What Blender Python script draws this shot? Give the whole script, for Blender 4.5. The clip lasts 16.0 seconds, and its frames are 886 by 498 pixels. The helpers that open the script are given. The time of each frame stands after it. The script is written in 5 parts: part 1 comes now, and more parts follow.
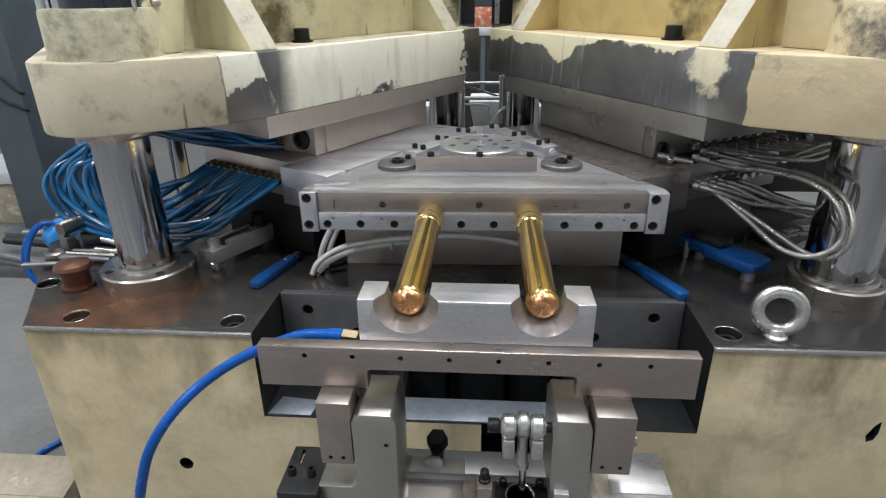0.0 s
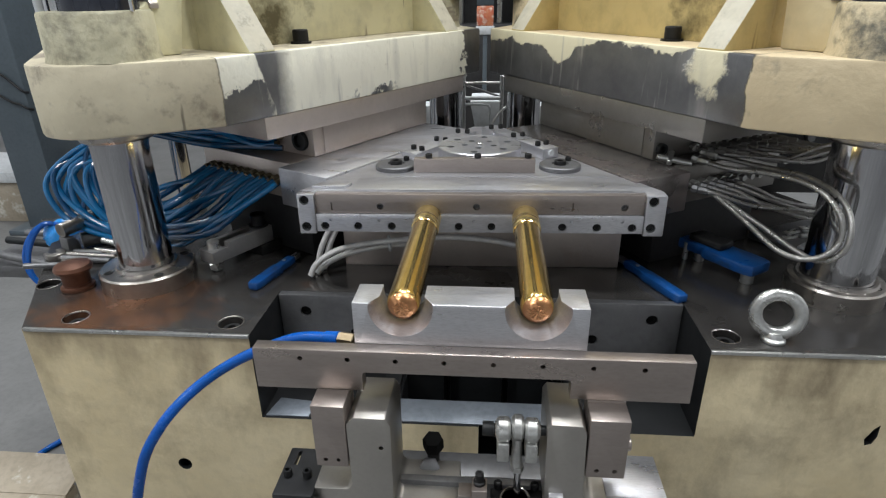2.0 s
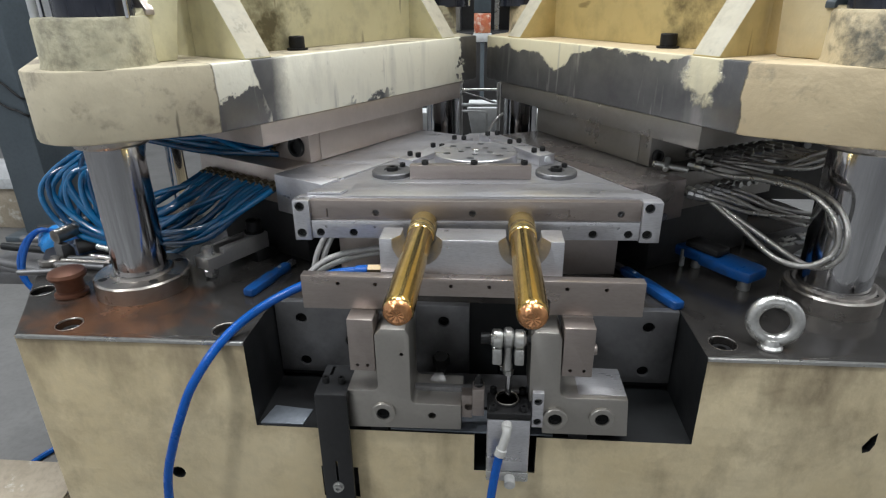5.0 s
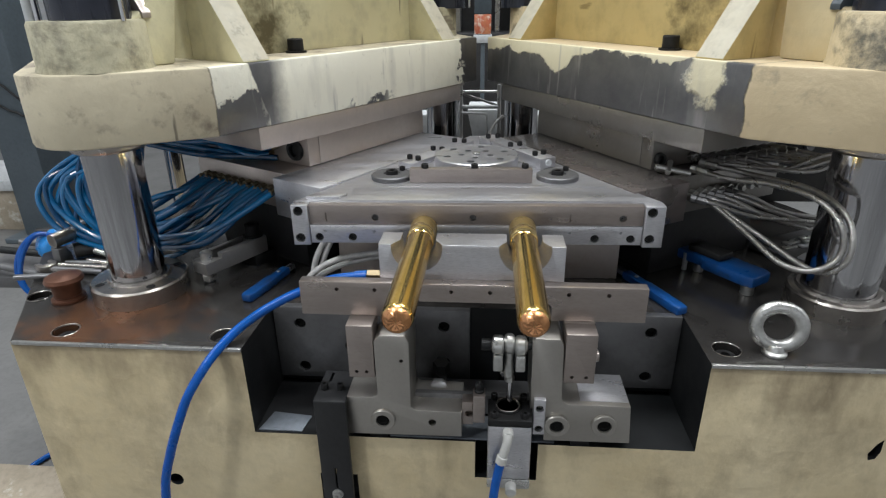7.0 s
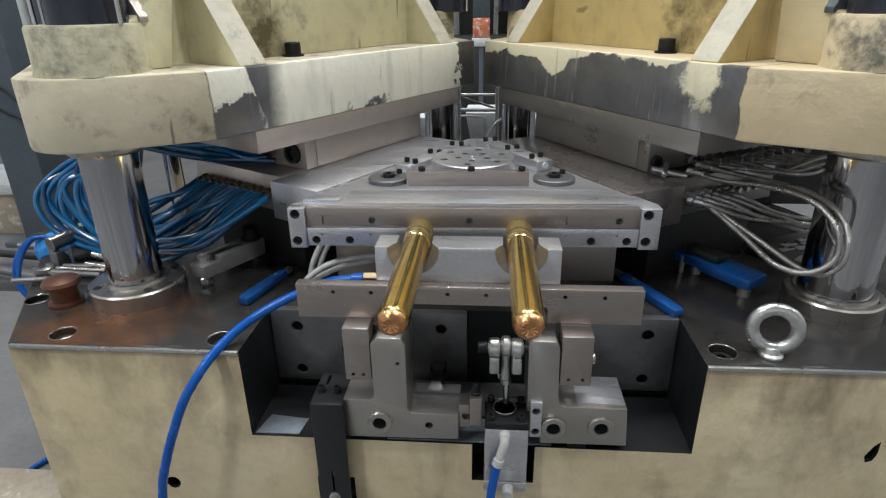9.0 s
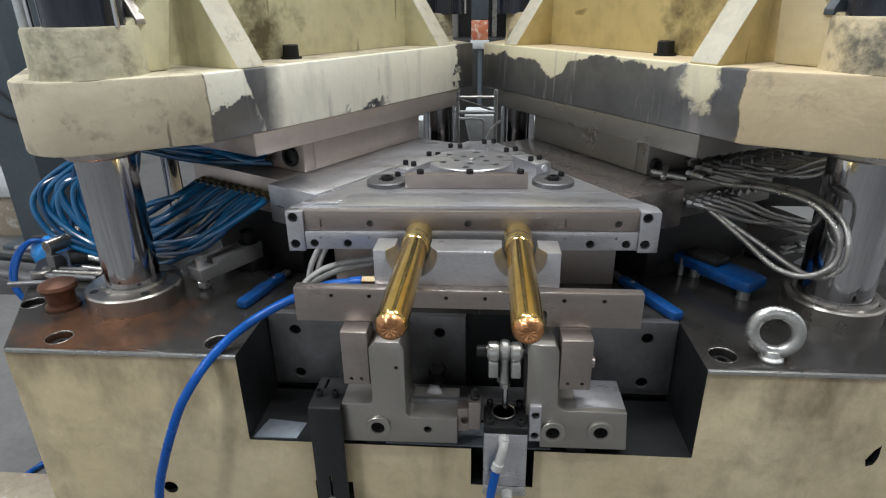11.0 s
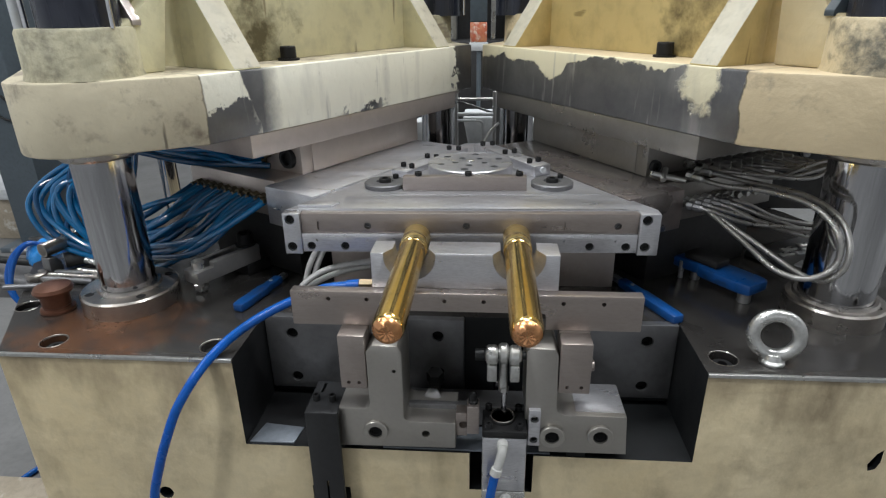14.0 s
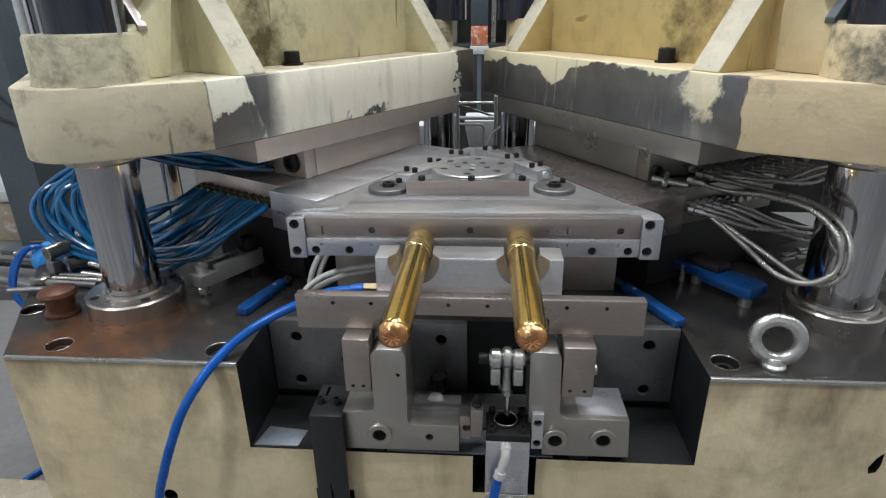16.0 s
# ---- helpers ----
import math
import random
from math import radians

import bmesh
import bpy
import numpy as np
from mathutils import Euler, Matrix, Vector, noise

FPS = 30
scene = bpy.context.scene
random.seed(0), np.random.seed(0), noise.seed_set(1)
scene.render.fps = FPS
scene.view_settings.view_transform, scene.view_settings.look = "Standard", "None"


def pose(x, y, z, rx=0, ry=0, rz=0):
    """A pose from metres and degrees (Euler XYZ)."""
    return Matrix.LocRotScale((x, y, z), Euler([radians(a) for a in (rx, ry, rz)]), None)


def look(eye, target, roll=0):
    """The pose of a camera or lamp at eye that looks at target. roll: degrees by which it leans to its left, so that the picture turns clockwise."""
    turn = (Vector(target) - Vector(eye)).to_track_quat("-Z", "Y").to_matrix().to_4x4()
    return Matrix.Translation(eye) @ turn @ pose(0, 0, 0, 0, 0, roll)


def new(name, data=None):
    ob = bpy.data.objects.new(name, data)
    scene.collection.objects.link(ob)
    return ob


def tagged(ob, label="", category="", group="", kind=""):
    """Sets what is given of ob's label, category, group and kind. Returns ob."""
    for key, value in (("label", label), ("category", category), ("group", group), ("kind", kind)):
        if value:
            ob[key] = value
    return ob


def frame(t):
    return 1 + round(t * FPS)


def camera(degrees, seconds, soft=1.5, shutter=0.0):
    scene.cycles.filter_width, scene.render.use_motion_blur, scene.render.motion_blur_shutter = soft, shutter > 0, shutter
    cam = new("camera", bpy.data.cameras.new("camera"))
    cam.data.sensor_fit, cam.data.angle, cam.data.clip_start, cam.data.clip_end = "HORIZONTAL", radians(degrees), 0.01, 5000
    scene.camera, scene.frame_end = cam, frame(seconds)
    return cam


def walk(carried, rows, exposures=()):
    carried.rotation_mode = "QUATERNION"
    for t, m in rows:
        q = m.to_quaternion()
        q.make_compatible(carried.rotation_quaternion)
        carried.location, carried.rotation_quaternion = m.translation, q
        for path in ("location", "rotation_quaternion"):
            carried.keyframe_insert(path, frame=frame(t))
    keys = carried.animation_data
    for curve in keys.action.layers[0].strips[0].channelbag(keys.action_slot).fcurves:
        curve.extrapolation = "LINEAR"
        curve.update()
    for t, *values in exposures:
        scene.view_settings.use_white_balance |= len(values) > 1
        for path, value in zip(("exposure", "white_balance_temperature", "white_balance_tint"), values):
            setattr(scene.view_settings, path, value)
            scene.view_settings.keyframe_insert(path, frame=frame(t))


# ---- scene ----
cam = camera(74.1, 16.0, soft=1.25)

# ---- camera and its walk ----
PATH = [
    (0, (0.009, -0.628, 0.402), (-0.134, 1.198, -0.403), -0.7),
    (0.5, (0.011, -0.629, 0.403), (-0.142, 1.197, -0.397), -0.8),
    (1, (0.01, -0.631, 0.403), (-0.142, 1.192, -0.406), -0.7),
    (1.5, (0.015, -0.627, 0.405), (-0.137, 1.196, -0.405), -0.7),
    (2, (0.018, -0.625, 0.407), (-0.139, 1.196, -0.404), -0.8),
    (2.5, (0.015, -0.626, 0.409), (-0.135, 1.199, -0.394), -0.7),
    (3, (0.014, -0.629, 0.406), (-0.137, 1.198, -0.391), -0.7),
    (3.5, (0.014, -0.629, 0.407), (-0.137, 1.199, -0.391), -0.7),
    (4, (0.017, -0.626, 0.407), (-0.134, 1.202, -0.389), -0.7),
    (6.5, (0.022, -0.616, 0.404), (-0.13, 1.216, -0.382), -0.7),
    (7, (0.021, -0.612, 0.408), (-0.133, 1.22, -0.382), -0.8),
    (7.5, (0.022, -0.615, 0.408), (-0.137, 1.218, -0.376), -0.9),
    (8, (0.022, -0.617, 0.409), (-0.136, 1.217, -0.374), -0.8),
    (8.5, (0.024, -0.617, 0.407), (-0.134, 1.218, -0.372), -0.9),
    (9, (0.026, -0.613, 0.408), (-0.129, 1.222, -0.372), -0.9),
    (11.5, (0.026, -0.609, 0.408), (-0.125, 1.229, -0.364), -0.9),
    (12, (0.026, -0.609, 0.408), (-0.125, 1.23, -0.363), -0.9),
    (12.5, (0.026, -0.61, 0.409), (-0.125, 1.231, -0.36), -0.9),
    (13, (0.025, -0.61, 0.41), (-0.123, 1.231, -0.358), -0.9),
    (13.5, (0.023, -0.608, 0.408), (-0.123, 1.233, -0.358), -0.8),
    (14, (0.027, -0.603, 0.406), (-0.122, 1.239, -0.361), -0.9),
    (14.5, (0.026, -0.601, 0.407), (-0.12, 1.242, -0.357), -0.8),
    (15, (0.025, -0.603, 0.409), (-0.123, 1.239, -0.356), -0.8),
    (15.5, (0.022, -0.606, 0.411), (-0.122, 1.237, -0.352), -0.8),
    (16, (0.021, -0.607, 0.411), (-0.124, 1.237, -0.35), -0.8),
]
walk(cam, [(t, look(eye, target, roll)) for t, eye, target, roll in PATH],
     exposures=[(0, -0.04), (1, -0.10), (2.5, -0.16), (4, -0.14), (7, -0.20), (9, -0.22), (16, -0.20)])

# ---- world, lights ----
world = bpy.data.worlds.new("world")
scene.world = world
world.use_nodes = True
world.node_tree.nodes["Background"].inputs[0].default_value = (0.75, 0.85, 1.0, 1)
world.node_tree.nodes["Background"].inputs[1].default_value = 0.3


def unseen_lamp(x, y, z, sx, sy, watts, kelvin_rgb=(0.95, 0.98, 1.0)):
    data = bpy.data.lights.new("unseen_overhead_lamp", "AREA")
    data.shape, data.size, data.size_y, data.energy, data.color = "RECTANGLE", sx, sy, watts, kelvin_rgb
    ob = new("unseen_overhead_lamp", data)
    ob.location = (x, y, z)
    return ob


unseen_lamp(-1.7, -1.0, 4.3, 1.5, 0.5, 84)
unseen_lamp(1.7, -0.9, 4.3, 1.5, 0.5, 114)
unseen_lamp(-3.3, -2.9, 4.1, 0.6, 0.4, 150)
# Two added lamps, unseen, that brighten the side walls for the metal's reflections.
unseen_lamp(-5.2, 0.2, 4.3, 1.5, 0.5, 85)
unseen_lamp(5.2, 0.2, 4.3, 1.5, 0.5, 110)
unseen_lamp(-2.2, 2.6, 4.3, 1.5, 0.5, 110)
unseen_lamp(2.2, 2.8, 4.3, 1.5, 0.5, 110)
unseen_lamp(0.0, 1.1, 4.3, 1.5, 0.5, 122)


# ---- materials ----
def material(name, base, rough=0.5, metal=0.0, second=None, patch=None, scale=(6, 90), mix=(0.35, 0.65), bump=0.15, rough_var=0.12,
             stretch=(1, 1, 1), patch_range=(0.55, 0.7), patch_scale=9, coat=0.0, space="Object", patch_at=None, scratch=None, grime=None, gloss=0.5, lumps=0.0, grain=1.0):
    """Two scales of tone over the base colour, relief from the fine one, and one optional patchy stain."""
    m = bpy.data.materials.new(name)
    m.use_nodes = True
    nt = m.node_tree
    b = nt.nodes["Principled BSDF"]
    tc = nt.nodes.new("ShaderNodeTexCoord")
    mp = nt.nodes.new("ShaderNodeMapping")
    mp.inputs["Scale"].default_value = stretch
    nt.links.new(tc.outputs[space], mp.inputs[0])

    def noisy(sc, detail=6.0, rgh=0.6, vec=None):
        n = nt.nodes.new("ShaderNodeTexNoise")
        n.inputs["Scale"].default_value, n.inputs["Detail"].default_value, n.inputs["Roughness"].default_value = sc, detail, rgh
        nt.links.new(vec or mp.outputs[0], n.inputs["Vector"])
        return n

    def ramp(src, lo, hi):
        r = nt.nodes.new("ShaderNodeMapRange")
        r.inputs["From Min"].default_value, r.inputs["From Max"].default_value = lo, hi
        nt.links.new(src, r.inputs["Value"])
        return r.outputs["Result"]

    def blend(fac, a, c):
        x = nt.nodes.new("ShaderNodeMix")
        x.data_type = "RGBA"
        nt.links.new(fac, x.inputs["Factor"])
        for sock, val in ((x.inputs["A"], a), (x.inputs["B"], c)):
            if isinstance(val, tuple):
                sock.default_value = (*val[:3], 1)
            else:
                nt.links.new(val, sock)
        return x.outputs["Result"]

    second = second or tuple(0.72 * c for c in base)
    big, fine = noisy(scale[0]), noisy(scale[1], 4.0)
    col = blend(ramp(big.outputs["Fac"], *mix), base, second)
    col = blend(ramp(fine.outputs["Fac"], 0.45, 0.95), col, tuple((1 - 0.4 * grain) * c for c in base))
    if patch:
        pn = noisy(patch_scale, 8.0, 0.7, tc.outputs[space])
        spread = pn.outputs["Fac"]
        if patch_at:
            geo, away = nt.nodes.new("ShaderNodeNewGeometry"), nt.nodes.new("ShaderNodeVectorMath")
            away.operation = "DISTANCE"
            away.inputs[1].default_value = patch_at[:3]
            nt.links.new(geo.outputs["Position"], away.inputs[0])
            near = ramp(away.outputs["Value"], patch_at[3], 0.0)
            add = nt.nodes.new("ShaderNodeMath")
            add.operation = "MULTIPLY_ADD"
            add.inputs[1].default_value, add.inputs[2].default_value = 0.45, -0.10
            nt.links.new(near, add.inputs[0])
            both = nt.nodes.new("ShaderNodeMath")
            both.operation = "ADD"
            nt.links.new(add.outputs[0], both.inputs[0])
            nt.links.new(spread, both.inputs[1])
            spread = both.outputs[0]
        pf = ramp(spread, *patch_range)
        col = blend(pf, col, patch)
    if grime:
        low, high, tone = grime
        geo, xyz = nt.nodes.new("ShaderNodeNewGeometry"), nt.nodes.new("ShaderNodeSeparateXYZ")
        nt.links.new(geo.outputs["Position"], xyz.inputs[0])
        gm = nt.nodes.new("ShaderNodeMapping")
        gm.inputs["Scale"].default_value = (1.0, 1.0, 0.45)
        nt.links.new(geo.outputs["Position"], gm.inputs[0])
        gn = noisy(13, 7.0, 0.62, gm.outputs[0])
        mul = nt.nodes.new("ShaderNodeMath")
        mul.operation = "MULTIPLY_ADD"
        mul.inputs[1].default_value = 0.30
        nt.links.new(ramp(xyz.outputs[2], low, high), mul.inputs[0])
        nt.links.new(gn.outputs["Fac"], mul.inputs[2])
        col = blend(ramp(mul.outputs[0], 0.51, 0.95), col, tone)
    if scratch:
        for lean, size in (((1.0, 1.0, 0.10), 46), ((0.22, 0.22, 1.0), 38)):
            sm = nt.nodes.new("ShaderNodeMapping")
            sm.inputs["Scale"].default_value, sm.inputs["Rotation"].default_value = lean, (0.25, 0.35, 0.2)
            nt.links.new(tc.outputs[space], sm.inputs[0])
            sn = noisy(size, 3.0, 0.5, sm.outputs[0])
            col = blend(ramp(sn.outputs["Fac"], 0.69, 0.74), col, scratch)
    nt.links.new(col, b.inputs["Base Color"])
    rr = nt.nodes.new("ShaderNodeMapRange")
    rr.inputs["From Min"].default_value, rr.inputs["From Max"].default_value = 0.3, 0.7
    rr.inputs["To Min"].default_value, rr.inputs["To Max"].default_value = max(0.02, rough - rough_var), min(1, rough + rough_var)
    nt.links.new(big.outputs["Fac"], rr.inputs["Value"])
    nt.links.new(rr.outputs["Result"], b.inputs["Roughness"])
    b.inputs["Metallic"].default_value = metal
    b.inputs["Coat Weight"].default_value = coat
    b.inputs["Specular IOR Level"].default_value = gloss
    bp = nt.nodes.new("ShaderNodeBump")
    bp.inputs["Strength"].default_value, bp.inputs["Distance"].default_value = bump, 0.001
    nt.links.new(fine.outputs["Fac"], bp.inputs["Height"])
    if lumps:
        lm = noisy(32, 4.0, 0.55, tc.outputs[space])
        lb = nt.nodes.new("ShaderNodeBump")
        lb.inputs["Strength"].default_value, lb.inputs["Distance"].default_value = lumps, 0.006
        nt.links.new(lm.outputs["Fac"], lb.inputs["Height"])
        nt.links.new(lb.outputs["Normal"], bp.inputs["Normal"])
    nt.links.new(bp.outputs["Normal"], b.inputs["Normal"])
    return m


CREAM = material("cream_paint", (0.64, 0.545, 0.36), 0.5, 0, (0.55, 0.455, 0.28), (0.33, 0.265, 0.165), (3.5, 45), bump=0.25, patch_range=(0.50, 0.80), patch_scale=8, mix=(0.4, 0.6), grain=0.6, grime=(-0.09, 0.0, (0.13, 0.10, 0.06)), lumps=0.35)
CREAM_WEB = material("cream_web_paint", (0.72, 0.68, 0.46), 0.5, 0, (0.64, 0.59, 0.37), (0.12, 0.10, 0.05), (4, 30), bump=0.25, patch_range=(0.60, 0.85), patch_scale=16, patch_at=(-0.325, 0.32, 0.375, 0.13), scratch=(0.30, 0.26, 0.16), lumps=0.35)
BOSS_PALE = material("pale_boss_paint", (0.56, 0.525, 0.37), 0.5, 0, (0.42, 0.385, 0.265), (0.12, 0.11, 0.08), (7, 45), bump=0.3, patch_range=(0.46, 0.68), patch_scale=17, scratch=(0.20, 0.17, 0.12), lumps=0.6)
BOSS_WALL = material("tan_wall_paint", (0.64, 0.54, 0.34), 0.5, 0, (0.57, 0.47, 0.28), (0.20, 0.17, 0.11), (4, 45), bump=0.25, patch_range=(0.64, 0.84), patch_scale=14, lumps=0.4, grain=0.6)
CREAM_BOSS = material("boss_cream_paint", (0.66, 0.56, 0.37), 0.5, 0, (0.56, 0.46, 0.29), (0.13, 0.12, 0.09), (5, 45), bump=0.3, patch_range=(0.47, 0.64), patch_scale=20, scratch=(0.22, 0.18, 0.12), lumps=0.6)
YELLOW_WEB = material("yellowed_web_paint", (0.60, 0.48, 0.22), 0.5, 0, (0.53, 0.41, 0.18), (0.10, 0.075, 0.03), (4, 30), bump=0.25, patch_range=(0.60, 0.85), patch_scale=16, patch_at=(0.318, 0.33, 0.385, 0.13), scratch=(0.32, 0.24, 0.10), lumps=0.35)
WORN_WHITE = material("worn_white_paint", (0.60, 0.565, 0.46), 0.5, 0, (0.48, 0.44, 0.34), (0.20, 0.18, 0.14), (9, 60), bump=0.3, patch_range=(0.56, 0.72), patch_scale=30)
STEEL = material("ground_steel", (0.40, 0.350, 0.322), 0.36, 0.88, (0.33, 0.288, 0.268), None, (8, 120), bump=0.08, stretch=(1, 2, 3), grain=0.6)
ARM_STEEL = material("milled_grey_steel", (0.41, 0.39, 0.36), 0.36, 0.9, (0.37, 0.352, 0.325), None, (3, 200), bump=0.04, rough_var=0.05, grain=0.3)
DIE_STEEL = material("die_steel", (0.56, 0.50, 0.46), 0.40, 0.7, (0.46, 0.405, 0.37), (0.34, 0.20, 0.13), (6, 120), patch_range=(0.62, 0.9), bump=0.10, grain=0.5)
DARK_DIE = material("dark_ground_steel", (0.22, 0.213, 0.20), 0.28, 0.75, (0.16, 0.115, 0.11), (0.08, 0.06, 0.05), (5, 120), patch_range=(0.62, 0.85), bump=0.06)
# Darker die steel: the right side's weaker light is put into the colour.
DIE_GREY = material("dim_grey_die_steel", (0.30, 0.285, 0.265), 0.34, 0.8, (0.23, 0.215, 0.20), (0.16, 0.11, 0.08), (6, 120), patch_range=(0.62, 0.9), bump=0.10, grain=0.5)
CLAMP_STEEL = material("grey_clamp_steel", (0.46, 0.45, 0.44), 0.38, 0.7, (0.36, 0.352, 0.345), None, (9, 120), bump=0.1, grain=0.5)
DULL_FIT = material("dull_brass_fitting", (0.24, 0.20, 0.13), 0.42, 0.9)
STRAP = material("black_painted_strap", (0.012, 0.0125, 0.014), 0.40, 0.0, (0.018, 0.0185, 0.020), None, (14, 150), bump=0.08, gloss=0.4)
ALU = material("milled_aluminium", (0.68, 0.68, 0.71), 0.36, 0.9, (0.54, 0.54, 0.57), None, (7, 140), bump=0.14, stretch=(1, 5, 5))
TABLE = material("oiled_table_steel", (0.105, 0.100, 0.096), 0.22, 0.6, (0.036, 0.033, 0.031), (0.24, 0.115, 0.062), (6, 70), bump=0.12, patch_range=(0.52, 0.78), patch_scale=14, patch_at=(-0.50, 0.075, 0.0, 0.17))
POCKET = material("grey_pocket_steel", (0.20, 0.20, 0.205), 0.42, 0.7, (0.13, 0.13, 0.135), None, (7, 90), bump=0.12)
BLACK = material("black_oxide", (0.010, 0.010, 0.011), 0.5, 0.0, (0.016, 0.016, 0.016), None, (20, 150), bump=0.1, gloss=0.25)
# Dark steel; the pocket's deep shade is put into this colour.
POCKET_DARK = material("dark_steel_with_shade", (0.015, 0.015, 0.016), 0.42, 0.1, (0.010, 0.012, 0.013), None, (7, 90), bump=0.12, gloss=0.3)
# Near-black for black bolts and for the shade painted inside holes.
HOLE = material("black_and_hole_shade", (0.006, 0.006, 0.006), 0.8, 0.0, gloss=0.1)
# The stretched second tone paints reflections as upright streaks on the chrome.
CHROME = material("hard_chrome", (0.64, 0.64, 0.66), 0.10, 1.0, (0.52, 0.52, 0.54), None, (10, 60), bump=0.02, stretch=(8, 8, 0.15), rough_var=0.05)
FLANGE = material("turned_steel", (0.50, 0.47, 0.44), 0.28, 0.95, (0.36, 0.33, 0.30), (0.20, 0.12, 0.07), (10, 120), bump=0.1, patch_range=(0.62, 0.8))
BRASS = material("polished_brass", (0.85, 0.64, 0.28), 0.17, 1.0, (0.78, 0.54, 0.19), None, (5, 80), bump=0.02, rough_var=0.03)
COPPER = material("burnished_copper", (0.66, 0.33, 0.17), 0.26, 1.0, (0.58, 0.28, 0.12), None, (30, 120), bump=0.05, rough_var=0.05)
BRASS_FIT = material("brass_fitting", (0.38, 0.30, 0.19), 0.38, 1.0)
BLUE = material("blue_hose", (0.001, 0.080, 0.34), 0.24, 0, (0.001, 0.075, 0.38), None, (10, 60), bump=0.03, gloss=0.4)
SHEET = material("blued_sheet", (0.26, 0.29, 0.33), 0.38, 0.6, (0.18, 0.20, 0.23), (0.55, 0.55, 0.55), (12, 120), bump=0.15, patch_range=(0.66, 0.70), patch_scale=40)
BRASS_SATIN = material("satin_brass", (0.80, 0.64, 0.32), 0.30, 1.0, (0.74, 0.55, 0.20), None, (8, 200), bump=0.08, stretch=(1, 12, 1))
DEEP_TEAL = material("deep_blue_water_hose", (0.003, 0.065, 0.17), 0.15, 0, (0.002, 0.040, 0.11), None, (10, 60), bump=0.03, gloss=0.6)
TEAL = material("blue_water_hose", (0.006, 0.150, 0.36), 0.14, 0, (0.003, 0.085, 0.22), None, (10, 60), bump=0.03, gloss=0.75)
BRAID = material("steel_braid", (0.47, 0.46, 0.44), 0.34, 0.85, (0.31, 0.30, 0.29), None, (60, 900), bump=0.6)
PALE_BRAID = material("pale_braid", (0.78, 0.77, 0.75), 0.42, 0.3, (0.62, 0.61, 0.60), None, (60, 900), bump=0.5)
BLUE_TOOL = material("blue_dipped_grip", (0.005, 0.065, 0.24), 0.35, 0, None, (0.015, 0.025, 0.05), (12, 90), bump=0.2, patch_range=(0.56, 0.70), patch_scale=20)
AZURE = material("azure_plastic_film", (0.02, 0.24, 0.62), 0.3, 0, (0.015, 0.17, 0.50), None, (20, 90), bump=0.3)
RUSTCAP = material("brown_copper_cap", (0.17, 0.075, 0.045), 0.42, 0.6, (0.12, 0.05, 0.03), None, (14, 110), bump=0.2)
ZINC = material("zinc_plate", (0.62, 0.62, 0.60), 0.32, 0.9, (0.45, 0.45, 0.44), None, (25, 200), bump=0.15)
PLASTIC_GREY = material("light_grey_plastic", (0.55, 0.55, 0.53), 0.4, 0)
CONCRETE = material("concrete_floor", (0.155, 0.155, 0.153), 0.5, 0, (0.12, 0.12, 0.12), (0.10, 0.10, 0.10), (2, 50), bump=0.2, patch_range=(0.55, 0.75), patch_scale=3)
GREYBLUE = material("grey_blue_paint", (0.080, 0.100, 0.117), 0.45, 0, (0.062, 0.080, 0.094), None, (3, 60), bump=0.08)
WALLP = material("workshop_wall", (0.78, 0.79, 0.80), 0.7, 0, (0.68, 0.69, 0.71), None, (1, 30), bump=0.1)
CARD = material("cardboard", (0.36, 0.31, 0.24), 0.75, 0, (0.28, 0.24, 0.18), (0.55, 0.53, 0.48), (8, 70), bump=0.15, patch_range=(0.55, 0.65), patch_scale=7)
NAVY = material("dark_cylinder_paint", (0.022, 0.026, 0.040), 0.28, 0.2, (0.03, 0.034, 0.05), None, (5, 60), bump=0.05, stretch=(6, 6, 0.5))
RED = material("red_print", (0.45, 0.06, 0.04), 0.4, 0, (0.6, 0.25, 0.12), (0.7, 0.6, 0.5), (30, 90), patch_range=(0.5, 0.6), patch_scale=45)
WHITE = material("white_sheet", (0.58, 0.60, 0.61), 0.5, 0, (0.46, 0.48, 0.50), None, (6, 60), bump=0.05)
YELLOW = material("yellow_plastic", (0.6, 0.42, 0.03), 0.4, 0)
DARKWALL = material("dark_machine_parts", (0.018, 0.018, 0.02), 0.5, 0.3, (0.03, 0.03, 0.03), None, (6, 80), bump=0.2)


# ---- mesh tools ----
def sharpen(bm, degrees=32):
    for f in bm.faces:
        f.smooth = True
    for e in bm.edges:
        e.smooth = len(e.link_faces) == 2 and e.calc_face_angle(3.0) < radians(degrees)


def bevelled(bm, width=0.0012, segments=2, degrees=32):
    edges = [e for e in bm.edges if len(e.link_faces) == 2 and e.calc_face_angle(0.0) > radians(degrees)]
    if edges and width:
        bmesh.ops.bevel(bm, geom=edges, offset=width, segments=segments, affect="EDGES", clamp_overlap=True, profile=0.5)
    return bm


def box(x0, x1, y0, y1, z0, z1, bevel=0.0012):
    bm = bmesh.new()
    bmesh.ops.create_cube(bm, size=1.0)
    for v in bm.verts:
        v.co = Vector((x0 + (v.co.x + 0.5) * (x1 - x0), y0 + (v.co.y + 0.5) * (y1 - y0), z0 + (v.co.z + 0.5) * (z1 - z0)))
    return bevelled(bm, bevel)


